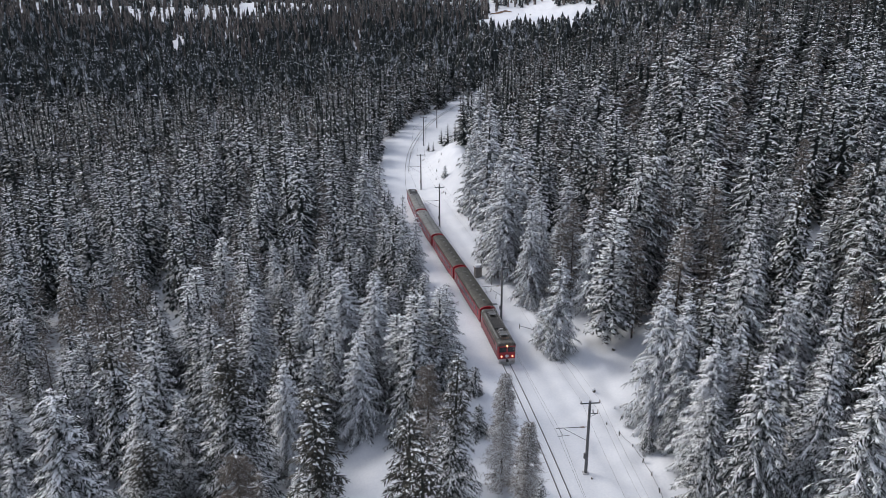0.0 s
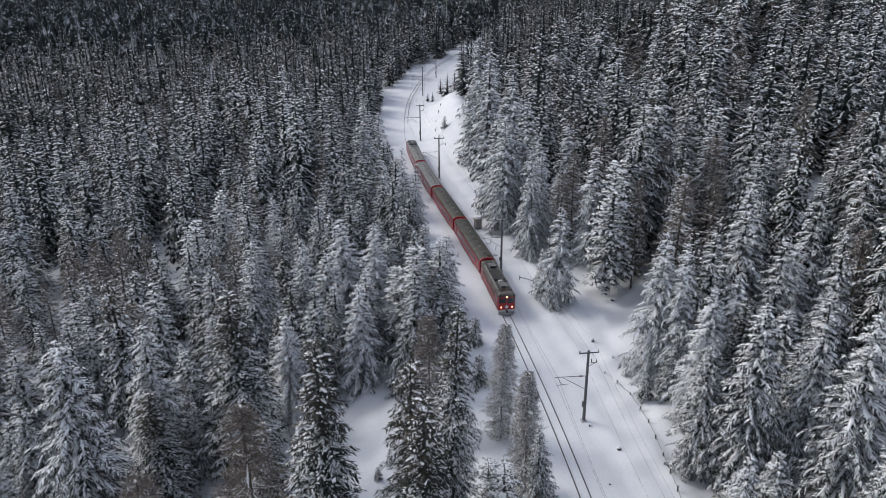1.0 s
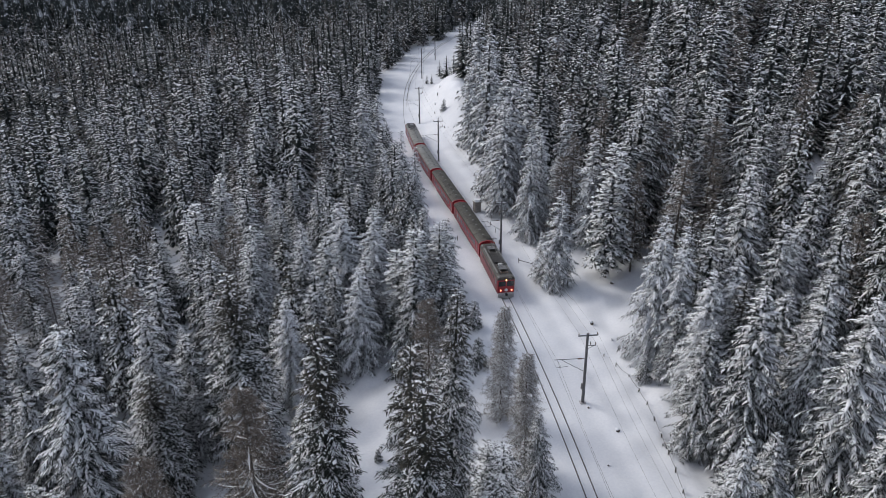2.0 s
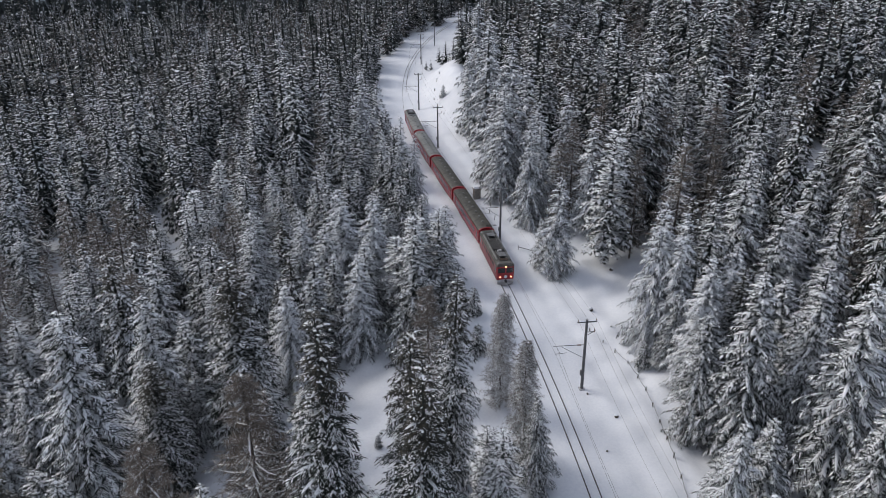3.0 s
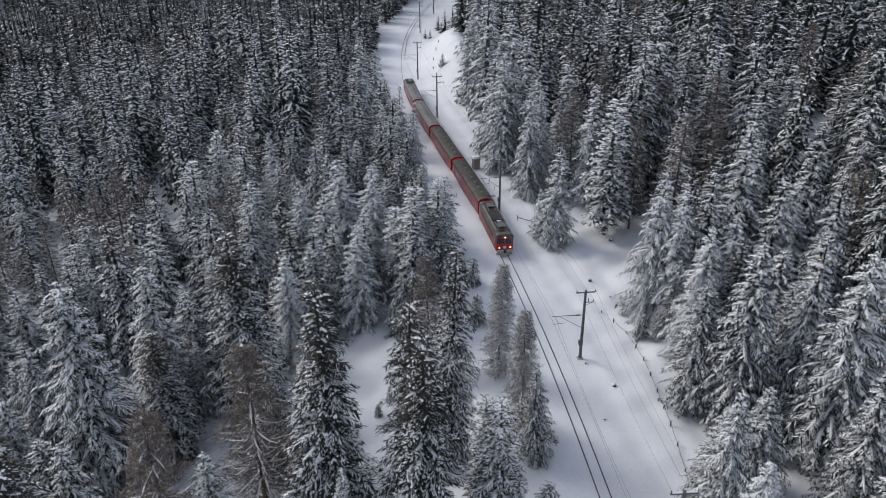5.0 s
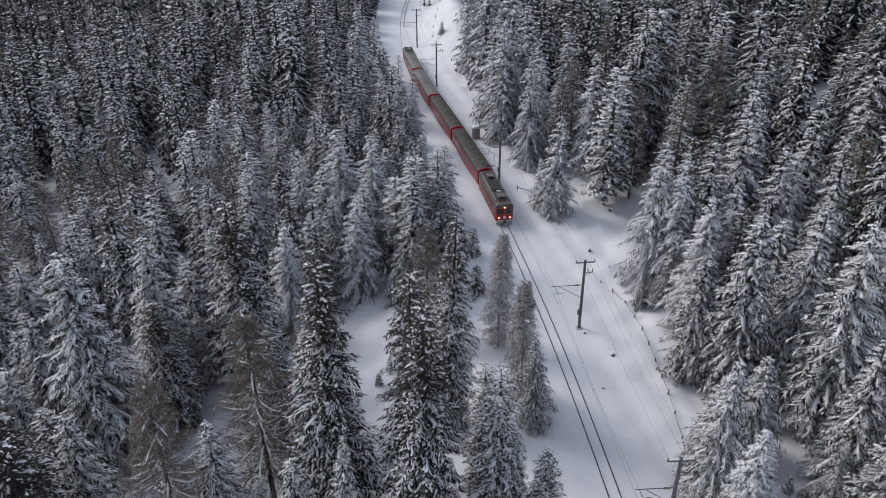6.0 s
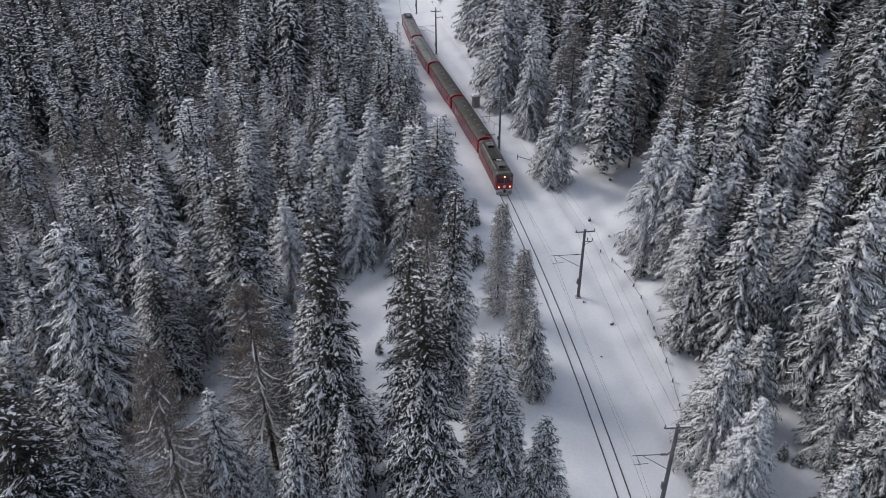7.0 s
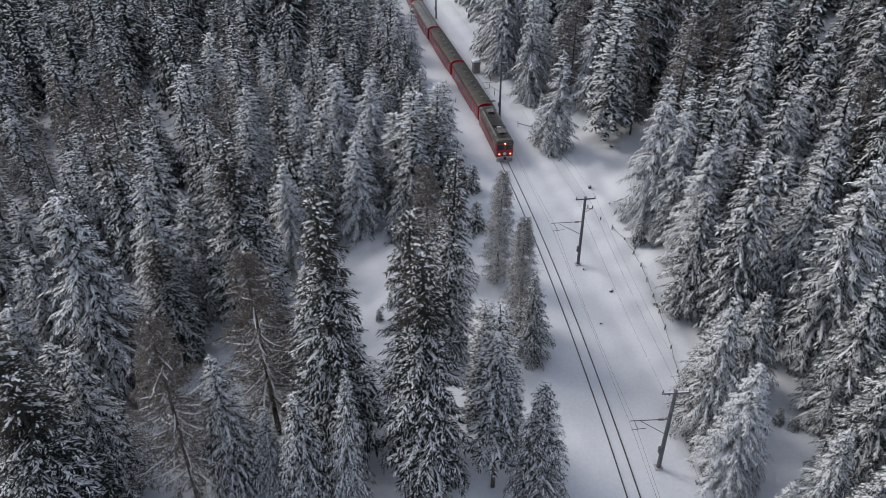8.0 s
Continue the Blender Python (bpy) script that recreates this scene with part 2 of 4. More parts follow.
def bogie(parent, y, wheel=0.35, base=1.8):
    bm = box(bmesh.new(), -0.95, 0.95, y - base / 2 - 0.5, y + base / 2 + 0.5, 0.42, 0.72, 0.04)
    b = part("bogie", bm, M_BLACK, parent, "black snow-crusted bogie")
    for s in (-0.53, 0.53):
        for d in (-base / 2, base / 2):
            part("wheel", tube(bmesh.new(), (s - 0.06, y + d, wheel), (s + 0.06, y + d, wheel), wheel, sides=16), M_STEEL, b)


def roof_outline(half, z0, z1, n=9):
    """The rounded roof of a coach, as (x, z)."""
    pts = []
    for i in range(n + 1):
        a = math.pi * i / n
        pts.append((half * math.cos(a), z0 + (z1 - z0) * math.sin(a) ** 0.8))
    return pts


def coach(m, roof, roof_label, label, cab=False):
    """A coach of 18.4 m; its y axis runs forward, the origin lies on the rails under its middle."""
    c = thing("railway_coach", m, label, "railway coach", "vehicles of the red train")
    h, w = 9.15, 1.32
    part("body", extrude(bmesh.new(), [(-w + 0.05, 0.78), (w - 0.05, 0.78), (w, 1.0), (w, 2.86), (-w, 2.86), (-w, 1.0)], -h, h), M_RED, c)
    part("skirt", box(bmesh.new(), -w + 0.12, w - 0.12, -5.0, 5.0, 0.42, 0.78, 0.05), M_BLACK, c, "black underframe boxes")
    part("roof", extrude(bmesh.new(), roof_outline(w + 0.03, 2.86, 3.52), -h + 0.1, h - 0.1), roof, c, roof_label)
    for s in (-1, 1):
        part("gutter", box(bmesh.new(), min(s * w, s * (w + 0.05)), max(s * w, s * (w + 0.05)), -h, h, 2.82, 2.90), M_RED, c, "red rain gutter")
    for e in (-1, 1):
        part("end_hood", extrude(bmesh.new(), roof_outline(w + 0.05, 2.84, 3.57), e * h - 0.12, e * h + 0.12), M_RED, c, "red end hood of the roof")
        if not (cab and e < 0):
            g = box(bmesh.new(), -0.55, 0.55, min(e * h, e * (h + 0.38)), max(e * h, e * (h + 0.38)), 0.85, 2.95, 0.05)
            part("gangway_bellows", g, M_BLACK, c, "black rubber gangway bellows")
        part("coupler", box(bmesh.new(), -0.15, 0.15, min(e * h, e * (h + 0.4)), max(e * h, e * (h + 0.4)), 0.55, 0.8), M_BLACK, c)
    side_panes(c, -6.6, 6.6, 9, 1.62, 2.52, w)
    for s in (-1, 1):
        for y in (-7.9, 7.9):
            x = s * w
            d = part("door", box(bmesh.new(), min(x, x + s * 0.02), max(x, x + s * 0.02), y - 0.42, y + 0.42, 0.95, 2.75), M_RED_DUSTY, c, "red folding door")
            part("door_pane", box(bmesh.new(), min(x, x + s * 0.035), max(x, x + s * 0.035), y - 0.24, y + 0.24, 1.7, 2.55), M_GLASS, d, "dark glass pane")
        part("stripe", box(bmesh.new(), min(s * w, s * (w + 0.012)), max(s * w, s * (w + 0.012)), -h + 0.2, h - 0.2, 1.30, 1.36), M_STEEL, c, "thin silver stripe")
    for i in range(7):
        y = -6.6 + 2.2 * i
        part("roof_vent", box(bmesh.new(), -0.16, 0.16, y - 0.20, y + 0.20, 3.47, 3.66, 0.04), M_ROOF_GREY, c, "small grey roof ventilator")
    for i in range(8):
        y = -7.7 + 2.2 * i
        part("roof_rib", extrude(bmesh.new(), roof_outline(w + 0.045, 2.87, 3.54), y - 0.03, y + 0.03), roof, c)
    for y in (-6.4, 6.4):
        bogie(c, y)
    if cab:
        part("roof_well", box(bmesh.new(), -0.92, 0.92, -h + 0.3, -h + 4.2, 3.28, 3.68, 0.04), M_BLACK, c, "black recessed equipment well")
        part("well_unit", box(bmesh.new(), -0.5, 0.35, -h + 1.1, -h + 3.0, 3.66, 3.80, 0.03), M_STEEL, c, "grey unit in the roof well")
        hatch = part("roof_hatch", box(bmesh.new(), -0.85, 0.85, -h + 4.5, -h + 5.9, 3.40, 3.62, 0.04), M_STEEL, c, "pale grey ventilation hatch")
        for i in range(3):
            part("slot", box(bmesh.new(), -0.62, 0.62, -h + 4.7 + 0.4 * i, -h + 4.86 + 0.4 * i, 3.61, 3.64), M_BLACK, hatch, "dark slot")
        for s in (-0.6, 0.6):
            part("windscreen", box(bmesh.new(), s - 0.5, s + 0.5, -h - 0.03, -h, 1.75, 2.7), M_GLASS, c, "dark cab windscreen")
    return c


def pantograph(parent, y, raised):
    p = part("pantograph", box(bmesh.new(), -0.55, 0.55, y - 0.6, y + 0.6, 3.78, 3.84), M_STEEL, parent, "grey steel pantograph")
    knee, top = ((y + 0.9, 4.5), (y - 0.1, 5.28)) if raised else ((y + 0.8, 3.98), (y - 0.5, 4.08))
    part("lower_arm", tube(bmesh.new(), (0, y - 0.4, 3.84), (0, *knee), 0.045), M_STEEL, p)
    for s in (-0.3, 0.3):
        part("upper_arm", tube(bmesh.new(), (0, *knee), (s, *top), 0.025), M_STEEL, p)
    for d in (-0.16, 0.16):
        part("collector_strip", box(bmesh.new(), -0.8, 0.8, top[0] + d - 0.03, top[0] + d + 0.03, top[1], top[1] + 0.06), M_BLACK, p)


def locomotive(m):
    c = thing("locomotive", m, "red electric locomotive with lit headlights heading a train", "locomotive", "vehicles of the red train")
    h, w = 6.1, 1.33
    low, high = 0.85, 2.92
    flank = [(-w + 0.04, low), (w - 0.04, low), (w, 1.05), (w, high), (-w, high), (-w, 1.05)]
    part("body", extrude(bmesh.new(), flank, -h + 0.45, h - 0.45), M_RED_DUSTY, c, "red body with dusty snow-blown flanks")
    for e in (-1, 1):
        nose = [(x * 0.93, z) for x, z in flank]
        part("cab", extrude(bmesh.new(), flank, e * (h - 0.45), e * h, nose), M_RED, c, "red cab front")
        for s in (-1, 1):
            y0, y1 = sorted((e * h, e * (h + 0.03)))
            part("windscreen", box(bmesh.new(), s * 0.62 - 0.53, s * 0.62 + 0.53, y0 - 0.03, y1, 1.98, 2.78, 0.02), M_GLASS, c, "dark cab windscreen")
            lit = M_LAMP_RED if e > 0 else M_BLACK
            part("headlight", tube(bmesh.new(), (s * 0.82, e * (h - 0.02), 1.33), (s * 0.82, e * (h + 0.09), 1.33), 0.125, sides=14), lit, c, "round lit headlight")
        part("top_light", tube(bmesh.new(), (0, e * (h - 0.1), 2.95), (0, e * (h + 0.07), 2.95), 0.10, sides=14), M_LAMP if e > 0 else M_BLACK, c, "lit top headlight")
        part("emblem", tube(bmesh.new(), (0, e * (h + 0.0), 1.35), (0, e * (h + 0.03), 1.35), 0.27, sides=6), M_WHITE, c, "plain white emblem")
        part("buffer_beam", box(bmesh.new(), -1.15, 1.15, min(e * (h - 0.2), e * (h + 0.12)), max(e * (h - 0.2), e * (h + 0.12)), 0.62, 0.92, 0.03), M_DIRTY, c, "snow-crusted grey buffer beam")
        part("buffer", tube(bmesh.new(), (0, e * (h + 0.1), 0.75), (0, e * (h + 0.42), 0.75), 0.2, sides=12), M_BLACK, c, "black centre buffer")
        bm = bmesh.new()
        for s in (-1, 1):
            a = [bm.verts.new(q) for q in ((0, e * (h + 0.45), 0.12), (s * 1.2, e * (h - 0.05), 0.12), (s * 1.2, e * (h - 0.05), 0.62), (0, e * (h + 0.3), 0.62))]
            bm.faces.new(a)
        bmesh.ops.solidify(bm, geom=bm.faces[:], thickness=0.05)
        part("snow_plough", bm, M_DIRTY, c, "snow plough crusted with gritty snow")
    rise = [(-w - 0.02, high), (w + 0.02, high), (w - 0.12, 3.22), (0.85, 3.46), (-0.85, 3.46), (-w + 0.12, 3.22)]
    part("roof", extrude(bmesh.new(), rise, -h + 0.1, h - 0.1), M_ROOF_DUST, c, "dusty grey roof with sloping sides")
    part("roof_deck", box(bmesh.new(), -0.82, 0.82, -h + 0.9, h - 0.95, 3.45, 3.50, 0.015), M_ROOF_BLACK, c, "sooty black roof deck")
    for s in (-0.55, 0.55):
        part("roof_cable", tube(bmesh.new(), (s, -4.6, 3.58), (s, 4.6, 3.58), 0.025, sides=6), M_STEEL, c, "grey high-voltage cable")
        for i in range(5):
            part("cable_insulator", tube(bmesh.new(), (s, -4.4 + 2.2 * i, 3.49), (s, -4.4 + 2.2 * i, 3.58), 0.05, sides=8), M_PORCELAIN, c)
    for i in range(5):
        part("hood_grille", box(bmesh.new(), -0.7, 0.7, -1.7 + 0.7 * i, -1.25 + 0.7 * i, 3.715, 3.745, 0.01), M_ROOF_BLACK, c, "sooty louvred grille")
    part("roof_hatch", box(bmesh.new(), -0.5, 0.5, 2.7, 3.0, 3.49, 3.62, 0.03), M_STEEL, c, "pale roof hatch")
    for e in (-1, 1):
        part("roof_brow", box(bmesh.new(), -1.2, 1.2, min(e * (h - 0.1), e * (h - 0.75)), max(e * (h - 0.1), e * (h - 0.75)), 3.2, 3.40, 0.05), M_ROOF_GREY, c, "pale grey roof brow over the cab")
    part("roof_hood", box(bmesh.new(), -0.8, 0.8, -1.9, 1.6, 3.44, 3.72, 0.05), M_BLACK, c, "black resistor hood")
    part("roof_walkway", box(bmesh.new(), -1.1, -0.86, -4.4, 4.4, 3.40, 3.47), M_ROOF_GREY, c, "grey roof walkway")
    part("roof_walkway", box(bmesh.new(), 0.86, 1.1, -4.4, 4.4, 3.40, 3.47), M_ROOF_GREY, c, "grey roof walkway")
    part("roof_breaker", box(bmesh.new(), -0.35, 0.35, 1.9, 2.5, 3.46, 3.8, 0.05), M_WHITE, c, "pale main breaker")
    for i in range(4):
        part("insulator", tube(bmesh.new(), (-0.45 + 0.3 * i, 4.9, 3.46), (-0.45 + 0.3 * i, 4.9, 3.76), 0.07), M_PORCELAIN, c)
    pantograph(c, 3.6, False)
    pantograph(c, -3.6, True)
    for s in (-1, 1):
        for y in (-5.1, 5.1):
            x = s * w
            part("cab_window", box(bmesh.new(), min(x, x + s * 0.02), max(x, x + s * 0.02), y - 0.38, y + 0.38, 1.95, 2.7), M_GLASS, c, "dark cab side window")
        for i in range(6):
            y = -3.5 + 1.4 * i
            part("louvre", box(bmesh.new(), min(s * w, s * (w + 0.02)), max(s * w, s * (w + 0.02)), y - 0.5, y + 0.5, 2.2, 2.68), M_BLACK, c, "dark ventilation louvre")
        part("solebar", box(bmesh.new(), s * 1.12 - 0.08, s * 1.12 + 0.08, -h + 0.5, h - 0.5, 0.55, 0.86), M_STEEL, c, "snow-crusted grey solebar")
    for y in (-3.2, 3.2):
        bogie(c, y, 0.53, 2.3)
    return c


TRAIN_FRONT, COACH_STEP = 94.0, 19.3


def along(y, length):
    """The y that lies that far up the line from y."""
    for _ in range(200):
        k = float(track_x(y + 1) - track_x(y - 1)) / 2
        y += length / 200 / math.sqrt(1 + k * k + GRADE * GRADE)
    return y


def seat(y0, half):
    """A vehicle's pose with its two bogies on the line, its middle half a length behind y0."""
    mid = along(y0, half)
    a, b = on_track(along(y0, half * 0.35)).translation, on_track(along(y0, half * 1.65)).translation
    fwd = (a - b).normalized()
    across = fwd.cross(Vector((0, 0, 1))).normalized()
    m = Matrix((across, fwd, across.cross(fwd))).transposed().to_4x4()
    m.translation = (a + b) / 2
    return m


locomotive(seat(TRAIN_FRONT, 6.5))
at = along(TRAIN_FRONT, 12.9)
for roof, tint in ((M_ROOF_DARK, "sooty dark grey"), (M_ROOF_DARK, "sooty dark grey"), (M_ROOF_GREY, "pale grey"), (M_ROOF_GREY, "pale grey")):
    last = at > 150
    coach(seat(at, COACH_STEP / 2), roof, tint + " rounded roof",
          ("red driving trailer with a " if last else "red passenger coach with a ") + tint + " roof and dark windows", last)
    at = along(at, COACH_STEP)


# ---- overhead line ----
MASTS = [(18.3, 40.4, 9.0), (16.1, 69.3, 9.1), (9.7, 109.8, 9.3), (-0.8, 160.7, 9.6), (-6.1, 194.1, 9.9), (-7.1, 261.1, 10.6), (-2.6, 303.4, 10.3), (8.6, 352.0, 10.0)]


def mast(x, y, tall):
    """A pole with a crossarm for two feeders and a bracket that holds the contact wire over the track."""
    away = float(offset(x, y))
    k = float(track_x(y + 1) - track_x(y - 1)) / 2
    m = Matrix.Translation((x, y, float(ground(x, y)) - 0.3)) @ pose(0, 0, 0, 0, 0, -math.degrees(math.atan(k)))
    c = thing("catenary_mast", m, "grey railway mast with crossarm, bracket and wires, standing in snow", "catenary mast", "masts along the track")
    z = tall + 0.3
    part("pole", tube(bmesh.new(), (0, 0, -0.4), (-0.04, 0, z), 0.19, 0.14, 12), M_POLE, c)
    part("footing", box(bmesh.new(), -0.35, 0.35, -0.35, 0.35, -0.5, 0.42, 0.06), M_DIRTY, c, "snow-crusted concrete footing")
    part("crossarm", box(bmesh.new(), -1.12, 1.12, -0.07, 0.07, z - 0.32, z - 0.18, 0.02), M_POLE, c, "horizontal steel crossarm")
    part("crossarm_snow", box(bmesh.new(), -1.10, 1.10, -0.06, 0.06, z - 0.185, z - 0.12, 0.02), M_CAP_CLEAN, c, "strip of snow on the crossarm")
    for s in (-1, 1):
        part("insulator", tube(bmesh.new(), (s * 1.05, 0, z - 0.18), (s * 1.05, 0, z + 0.08), 0.06, 0.04), M_PORCELAIN, c)
    part("side_bracket", tube(bmesh.new(), (0.0, 0, z - 1.55), (0.95, 0, z - 1.55), 0.045), M_POLE, c)
    part("side_insulator", tube(bmesh.new(), (0.92, 0, z - 1.62), (0.92, 0, z - 1.15), 0.05), M_PORCELAIN, c)
    part("side_brace", tube(bmesh.new(), (0.1, 0, z - 1.95), (0.80, 0, z - 1.58), 0.03), M_POLE, c)
    arm = 6.62 * tall / 9.6 + 0.0
    part("cantilever", tube(bmesh.new(), (-0.15, 0, arm - 0.05), (-away - 0.35, 0, arm), 0.038), M_POLE, c, "grey bracket tube")
    part("strut", tube(bmesh.new(), (-0.15, 0, arm - 1.75), (-away + 0.55, 0, arm - 0.1), 0.03), M_POLE, c, "grey bracket strut")
    part("arm_insulator", tube(bmesh.new(), (-0.5, 0, arm - 0.05), (-0.95, 0, arm - 0.045), 0.085), M_PORCELAIN, c)
    part("registration_arm", tube(bmesh.new(), (-away * 0.62, 0, arm - 0.95), (-away - 0.1, 0, arm - 1.05), 0.028), M_POLE, c)
    part("dropper", tube(bmesh.new(), (-away, 0, arm - 0.03), (-away * 0.85, 0, arm - 1.0), 0.022), M_POLE, c)
    part("switch_box", box(bmesh.new(), -0.34, -0.12, -0.16, 0.16, 2.2, 2.85, 0.03), M_POLE, c, "small grey box on the pole")
    return c, [m @ Vector(q) for q in ((-1.05, 0, z + 0.08), (1.05, 0, z + 0.08), (0.92, 0, z - 1.15), (-away, 0, arm - 0.02), (-away, 0, arm - 1.05))]


def span(name, a, b, sag, r, label, category):
    bm = bmesh.new()
    pts = [a.lerp(b, t) - Vector((0, 0, 4 * sag * t * (1 - t))) for t in (i / 8 for i in range(9))]
    for p, q in zip(pts, pts[1:]):
        tube(bm, p, q, r, sides=4)
    return tagged(part(name, bm, M_WIRE), label, category, "wires of the railway line")


ends = [mast(*q)[1] for q in MASTS]
ends.insert(0, [p + Vector((2.0, -34, -1.5)) for p in ends[0]])
for a, b in zip(ends, ends[1:]):
    for i, (name, sag, r, label, category) in enumerate((
            ("feeder_wire", 0.5, 0.010, "thin feeder wire strung between the mast tops", "wire"), ("feeder_wire", 0.5, 0.010, "thin feeder wire strung between the mast tops", "wire"),
            ("side_wire", 0.5, 0.012, "thin wire strung on the mast brackets", "wire"), ("messenger_wire", 0.7, 0.012, "messenger wire of the overhead line above the track", "wire"),
            ("contact_wire", 0.02, 0.012, "contact wire of the overhead line above the track", "wire"))):
        span(name, a[i], b[i], sag, r, label, category)


# ---- hut ----
def hut(x, y):
    m = Matrix.Translation((x, y, float(ground(x, y)) - 0.1)) @ pose(0, 0, 0, 0, 0, 16)
    c = thing("relay_hut", m, "small grey board hut with a snow-covered roof beside the track", "hut")
    part("wall", box(bmesh.new(), -0.62, 0.62, -0.55, 0.55, 0, 2.0, 0.02), M_WOOD, c, "grey weathered board walls")
    for i in range(6):
        part("board", box(bmesh.new(), -0.60 + 0.2 * i, -0.42 + 0.2 * i, -0.585, -0.55, 0.05, 1.98), M_WOOD, c)
    part("door", box(bmesh.new(), -0.30, 0.34, -0.60, -0.588, 0.1, 1.85), M_WOOD, c, "grey door")
    part("roof", box(bmesh.new(), -0.80, 0.80, -0.75, 0.75, 2.0, 2.12, 0.02), M_WOOD, c)
    cap = bmesh.new()
    bmesh.ops.create_cube(cap, size=1, matrix=Matrix.LocRotScale((0, 0, 2.34), None, (1.68, 1.58, 0.46)))
    bmesh.ops.bevel(cap, geom=cap.edges[:], offset=0.2, segments=4, affect="EDGES")
    part("roof_snow", cap, M_CAP_CLEAN, c, "thick rounded cap of snow")


hut(6.7, 129.3)


# ---- fence, posts and stones ----
def post(p, tall, tilt, r=0.06):
    c = thing("fence_post", Matrix.Translation(p) @ pose(0, 0, 0, *tilt), "short dark wooden fence post with a cap of snow", "fence post", "posts of the snow-buried fence")
    part("stake", tube(bmesh.new(), (0, 0, -0.5), (0, 0, tall), r * 1.15, r, 7), M_BARK, c, "dark wooden stake")
    bm = bmesh.new()
    bmesh.ops.create_icosphere(bm, subdivisions=2, radius=1, matrix=Matrix.LocRotScale((0, 0, tall + 0.02), None, (r * 2.2, r * 2.2, r * 1.6)))
    part("snow_cap", bm, M_CAP_CLEAN, c, "cap of snow")
    return c


FENCE = [(19.4, 81.6), (20.6, 79.0), (21.6, 76.6), (22.6, 74.0), (23.1, 71.4), (23.4, 68.8), (23.5, 66.0), (23.5, 63.2), (23.4, 60.4), (23.3, 57.6), (23.2, 54.8), (23.0, 51.6), (22.7, 48.4), (22.3, 45.2), (21.9, 42.0), (21.6, 38.6)]
rng_f = random.Random(4)
tops = []
for x, y in FENCE:
    z = float(ground(x, y))
    tall = rng_f.uniform(0.40, 0.70)
    tilt = (rng_f.uniform(-12, 12), rng_f.uniform(-12, 12), rng_f.uniform(0, 90))
    post((x, y, z), tall, tilt)
    tops.append(Vector((x, y, z + tall * 0.8)))
for a, b in zip(tops[2:], tops[3:]):
    bm = bmesh.new()
    pts = [a.lerp(b, i / 6) - Vector((0, 0, 0.9 * (i / 6) * (1 - i / 6))) for i in range(7)]
    for p, q in zip(pts, pts[1:]):
        tube(bm, p, q, 0.020, sides=6)
    tagged(part("fence_rail", bm, M_BARK), "sagging dark fence rail dusted with snow", "fence rail", "rails of the snow-buried fence")


def mound(x, y, r, tall, name, label, category, dark):
    """A stone or stump in the snow, dark on its flank, with a rounded cap."""
    z = float(ground(x, y))
    c = thing(name, Matrix.Translation((x, y, z)) @ pose(0, 0, 0, 0, 0, 40 * x), label, category)
    rnd = random.Random(int(x * 10))
    bm = bmesh.new()
    bmesh.ops.create_icosphere(bm, subdivisions=2, radius=1, matrix=Matrix.LocRotScale((0, 0, tall * 0.3), None, (r, r * 0.85, tall * 0.7)))
    for v in bm.verts:
        v.co *= rnd.uniform(0.88, 1.12)
    part("body", bm, dark, c)
    bm = bmesh.new()
    bmesh.ops.create_icosphere(bm, subdivisions=2, radius=1, matrix=Matrix.LocRotScale((0.06, 0.12, tall * 0.75), None, (r * 1.12, r * 1.0, tall * 0.42)))
    for v in bm.verts:
        v.co *= rnd.uniform(0.95, 1.05)
    for f in bm.faces:
        f.smooth = True
    part("snow_cap", bm, M_CAP_CLEAN, c, "rounded cap of snow")


mound(20.6, 87.0, 0.26, 0.5, "tree_stump", "short tree stump under a round cap of snow", "stump", M_BARK)
mound(19.0, 64.1, 0.24, 0.22, "stone", "dark stone half buried in snow beside the track", "stone", M_BARK)
mound(16.6, 68.3, 0.12, 0.2, "stone", "small brown stone half buried in snow by the mast", "stone", M_RUST)
mound(16.8, 58.7, 0.10, 0.14, "stone", "small dark stone half buried in snow", "stone", M_BARK)
mound(22.4, 82.6, 0.14, 0.2, "stone", "small dark stone half buried in snow near the fence", "stone", M_BARK)
mound(26.0, 99.0, 0.3, 0.4, "stone", "snow-capped boulder in the snowy hollow", "stone", M_BARK)


def log(name, a, b, r, label, category, mat):
    pa, pb = (Vector((x, y, float(ground(x, y)) + h)) for x, y, h in (a, b))
    c = thing(name, Matrix.Translation(pa), label, category)
    part("beam", tube(bmesh.new(), (0, 0, 0), pb - pa, r, r * 0.85, 7), mat, c)
    part("snow_strip", tube(bmesh.new(), Vector((0, 0, r * 0.7)), pb - pa + Vector((0, 0, r * 0.7)), r * 0.75, r * 0.6, 6), M_CAP_CLEAN, c, "strip of snow along the top")


log("fence_bar", (12.4, 106.1, 0.55), (14.6, 105.2, 0.45), 0.07, "weathered wooden bar of a snow-buried fence", "fence bar", M_BARK)
log("fence_bar", (17.9, 96.4, 0.5), (19.0, 93.6, 0.15), 0.06, "leaning weathered stake dusted with snow", "stake", M_WOOD)
log("fence_bar", (0.6, 114.2, 0.5), (2.6, 115.6, 0.7), 0.035, "thin wooden bar of a snow-buried fence", "fence bar", M_BARK)
for x, y in ((0.6, 114.2), (2.6, 115.6), (12.4, 106.1), (14.6, 105.2), (8.7, 121.6), (9.1, 125.2), (9.4, 118.4)):
    post((x, y, float(ground(x, y))), 0.95, (3, -4, 10 * y), 0.05)

